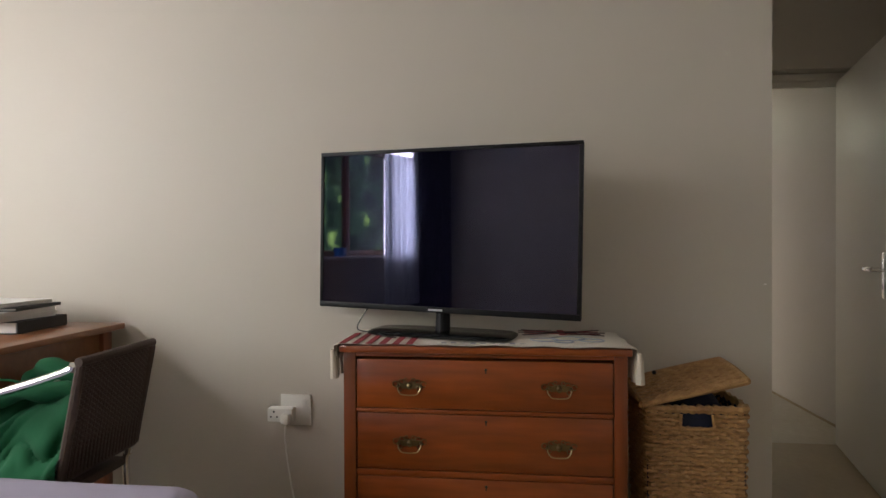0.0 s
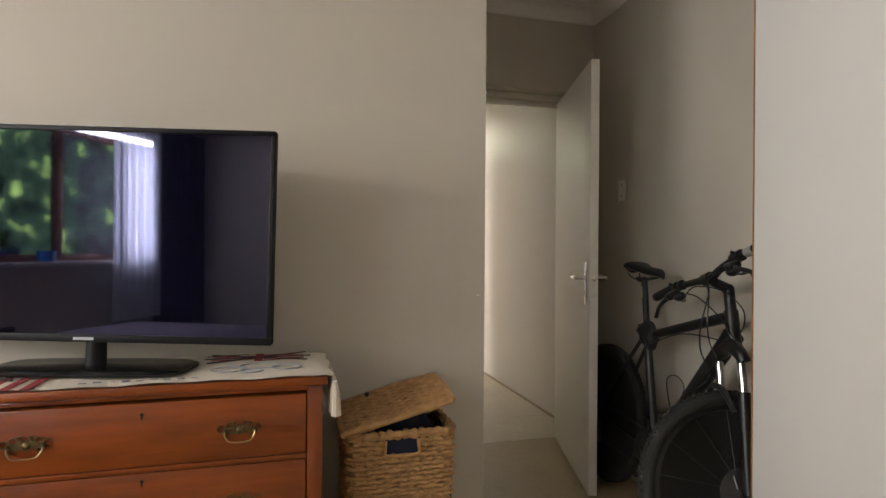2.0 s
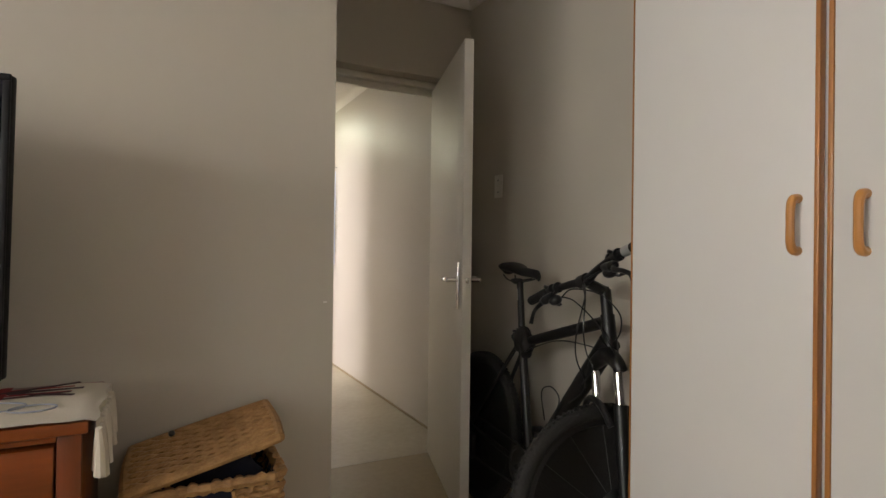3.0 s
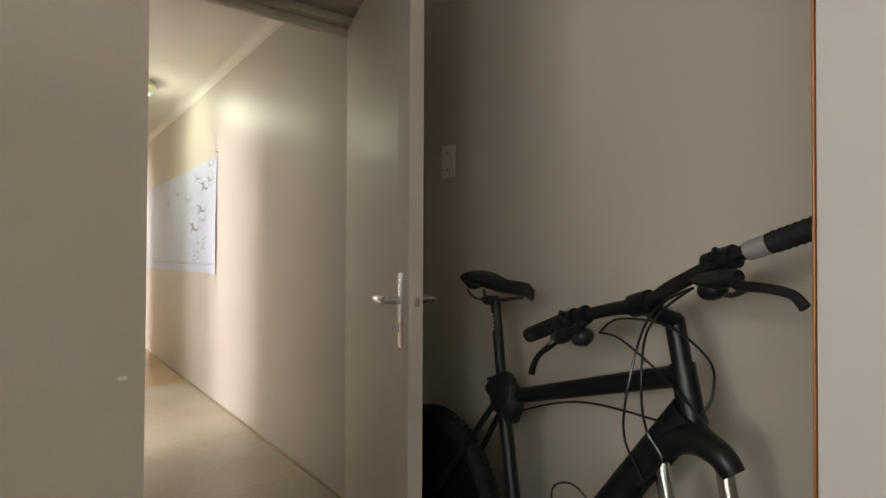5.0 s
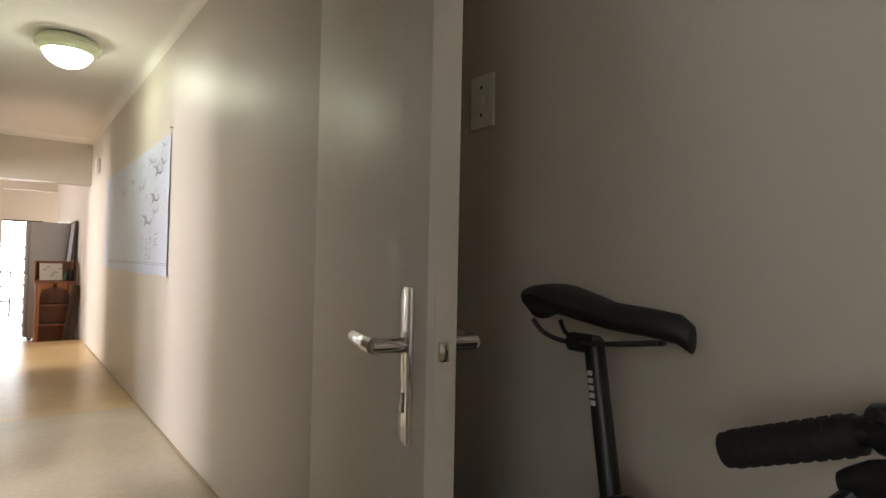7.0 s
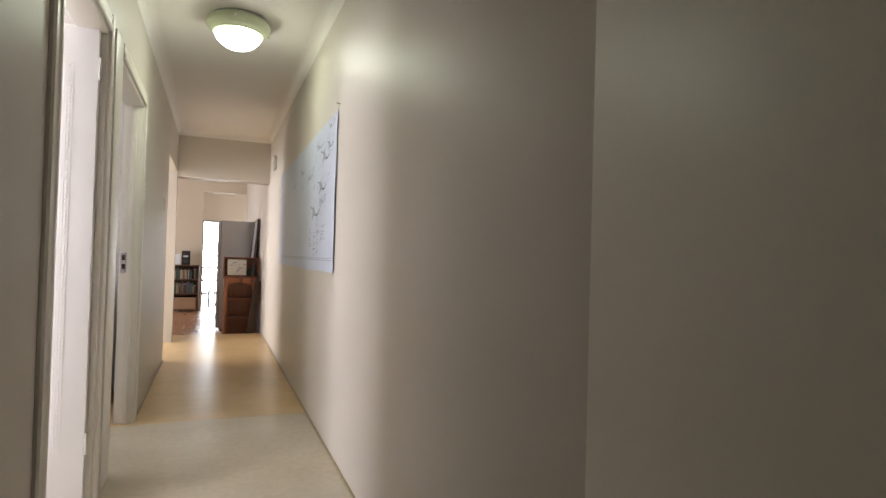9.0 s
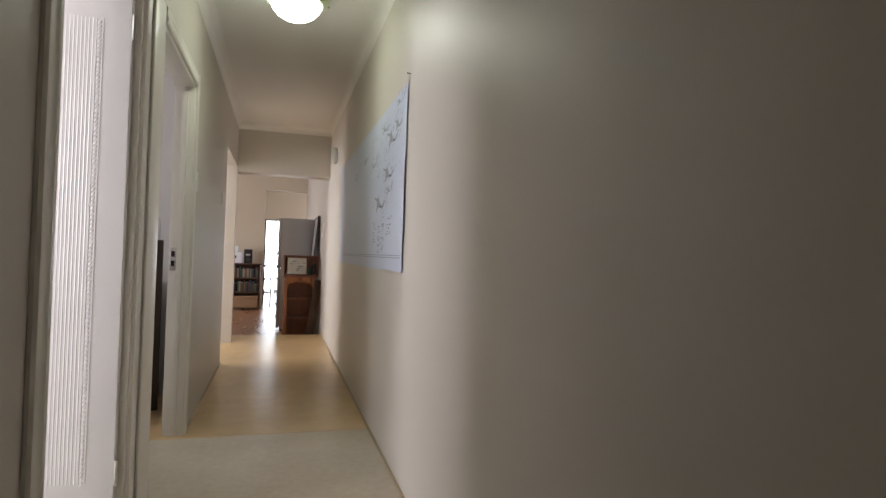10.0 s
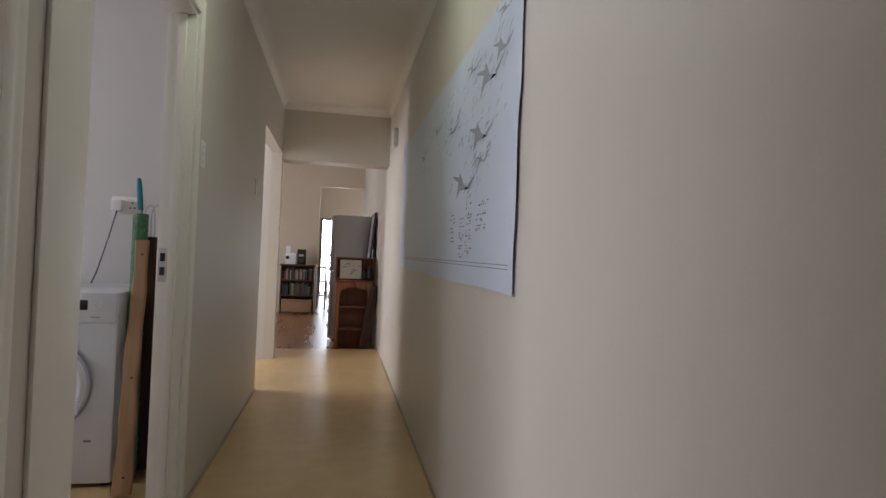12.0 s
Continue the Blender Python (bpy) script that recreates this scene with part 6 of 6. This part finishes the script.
part("carton", box(B(), -0.285, 0.285, -0.10, 0.10, 0.0005, 0.24, 0.004), CARD, cbx)
part("flap", box(B(), -0.285, 0.285, -0.115, -0.1005, 0.20, 0.245, 0.002), CARD, cbx)
sp = thing("black_loudspeaker", pose(1.985, 16.82, HZ + BHH + 0.001), "small black loudspeaker on the bookcase", "loudspeaker")
part("cabinet", box(B(), -0.085, 0.085, -0.08, 0.08, 0.0, 0.30, 0.012), BLACKPL, sp)
part("front_panel", box(B(), -0.05, 0.04, -0.0825, -0.0802, 0.16, 0.20, 0.001), SILVER, sp)
bm = B()
cyl(bm, (0, -0.0802, 0.08), (0, -0.086, 0.08), 0.05, 0.045, 24)
part("cone", bm, DULLMETAL, sp)
wx = thing("white_appliance", pose(1.78, 16.82, HZ + BHH + 0.001), "white boxy appliance with a dark dial", "appliance")
part("case", box(B(), -0.10, 0.10, -0.09, 0.09, 0.0, 0.23, 0.01), ENAMEL, wx)
bm = B()
cyl(bm, (-0.06, -0.091, 0.13), (-0.06, -0.105, 0.13), 0.035, 0.032, 24)
part("dial", bm, BLACKPL, wx)
part("top_unit", box(B(), -0.095, 0.0, -0.07, 0.07, 0.2305, 0.36, 0.008), ENAMEL, wx)
hs = thing("side_table", pose(2.36, 17.9, HZ), "narrow dark side table beyond the opening", "table")
part("tabletop", box(B(), -0.10, 0.10, -0.3, 0.3, 0.90, 0.93, 0.004), DARKW, hs)
for x in (-0.085, 0.085):
    for y in (-0.28, 0.28):
        part("leg", box(B(), x - 0.013, x + 0.013, y - 0.013, y + 0.013, 0.002, 0.899, 0.003), DARKW, hs)
for z in (0.30, 0.60):
    part("shelf", box(B(), -0.07, 0.07, -0.265, 0.265, z, z + 0.02, 0.002), DARKW, hs)

# ---------------------------------------------------------------- garden seen in the screen's reflection, curtain
cu2 = thing("curtain", pose(-2.00, -0.62, 0.45), "pale blue-white curtain drawn beside the window", "curtain")
for k, (y0, y1, z0) in enumerate(((-0.16, 0.40, 0.0),)):
    bm = B()
    n = 60
    lo, hi = [], []
    for i in range(n + 1):
        y = y0 + (y1 - y0) * i / n
        x = 0.028 * math.sin(i * 0.85) + 0.01 * math.sin(i * 2.3)
        lo.append(bm.verts.new((x * 1.3, y, z0)))
        hi.append(bm.verts.new((x, y, 1.95)))
    for i in range(n):
        bm.faces.new((lo[i], lo[i + 1], hi[i + 1], hi[i]))
    bmesh.ops.solidify(bm, geom=bm.faces, thickness=0.002)
    part("cloth", bm, CURTAIN, cu2)
bm = B()
cyl(bm, (0, -0.50, 1.95), (0, 3.3, 1.95), 0.012)
part("rail", bm, DARKW, cu2)
nv = thing("dark_curtain", pose(-2.06, -1.18, 0.03), "dark navy curtain hanging beside the window", "curtain")
bm = B()
n = 70
lo, hi = [], []
for i in range(n + 1):
    y = -0.38 + 0.76 * i / n
    x = 0.030 * math.sin(i * 0.8) + 0.01 * math.sin(i * 2.1)
    lo.append(bm.verts.new((x * 1.3, y, 0.0)))
    hi.append(bm.verts.new((x, y, 2.37)))
for i in range(n):
    bm.faces.new((lo[i], lo[i + 1], hi[i + 1], hi[i]))
bmesh.ops.solidify(bm, geom=bm.faces, thickness=0.002)
part("cloth", bm, NAVY, nv)
bm = B()
cyl(bm, (0, -0.40, 2.38), (0, 0.40, 2.38), 0.012)
part("rail", bm, DARKW, nv)
rg = random.Random(11)
# this hedge backdrop gives off its own light instead of catching the sun
setting("backdrop_hedge", box(B(), -6.6, -6.4, -9, 8, -0.14, 5.0), HEDGEGLOW, "green hedge beyond the window, glowing in place of sunlight", "backdrop")
pl = thing("potted_plant", pose(-2.62, 0.35, 0.95), "lime green leafy plant outside the window", "plant")
bm = B()
for k in range(26):
    a, e = rg.uniform(0, 6.28), rg.uniform(0.1, 1.1)
    d = Vector((math.cos(a) * math.cos(e), math.sin(a) * math.cos(e), math.sin(e)))
    L = rg.uniform(0.12, 0.22)
    s = d.cross(Vector((0, 0, 1))).normalized() * 0.03
    p = Vector((0, 0, 0.18))
    vs = [bm.verts.new(q) for q in (p, p + d * L * 0.5 + s, p + d * L - Vector((0, 0, 0.03)), p + d * L * 0.5 - s)]
    bm.faces.new(vs)
part("leaves", bm, LIME, pl)
bm = B()
lathe(bm, [(0.07, -1.098), (0.10, -0.5), (0.13, 0.1), (0.14, 0.17), (0.12, 0.17), (0.11, 0.1), (0.0001, 0.1)], seg=24)
part("pot", bm, BLUEBIN, pl, "blue plastic pot")

# made-up tub on the sill, in place of an unidentified blue object
bt = thing("blue_stand_in", pose(-2.155, 0.33, 1.019), "bright blue tub on the window sill, standing in for an unidentified blue object", "tub")
bm = B()
lathe(bm, [(0.0001, 0.001), (0.052, 0.001), (0.060, 0.01), (0.068, 0.085), (0.072, 0.085), (0.072, 0.092), (0.064, 0.092), (0.056, 0.012), (0.0001, 0.010)], seg=28)
part("tub", bm, BLUEPL, bt)
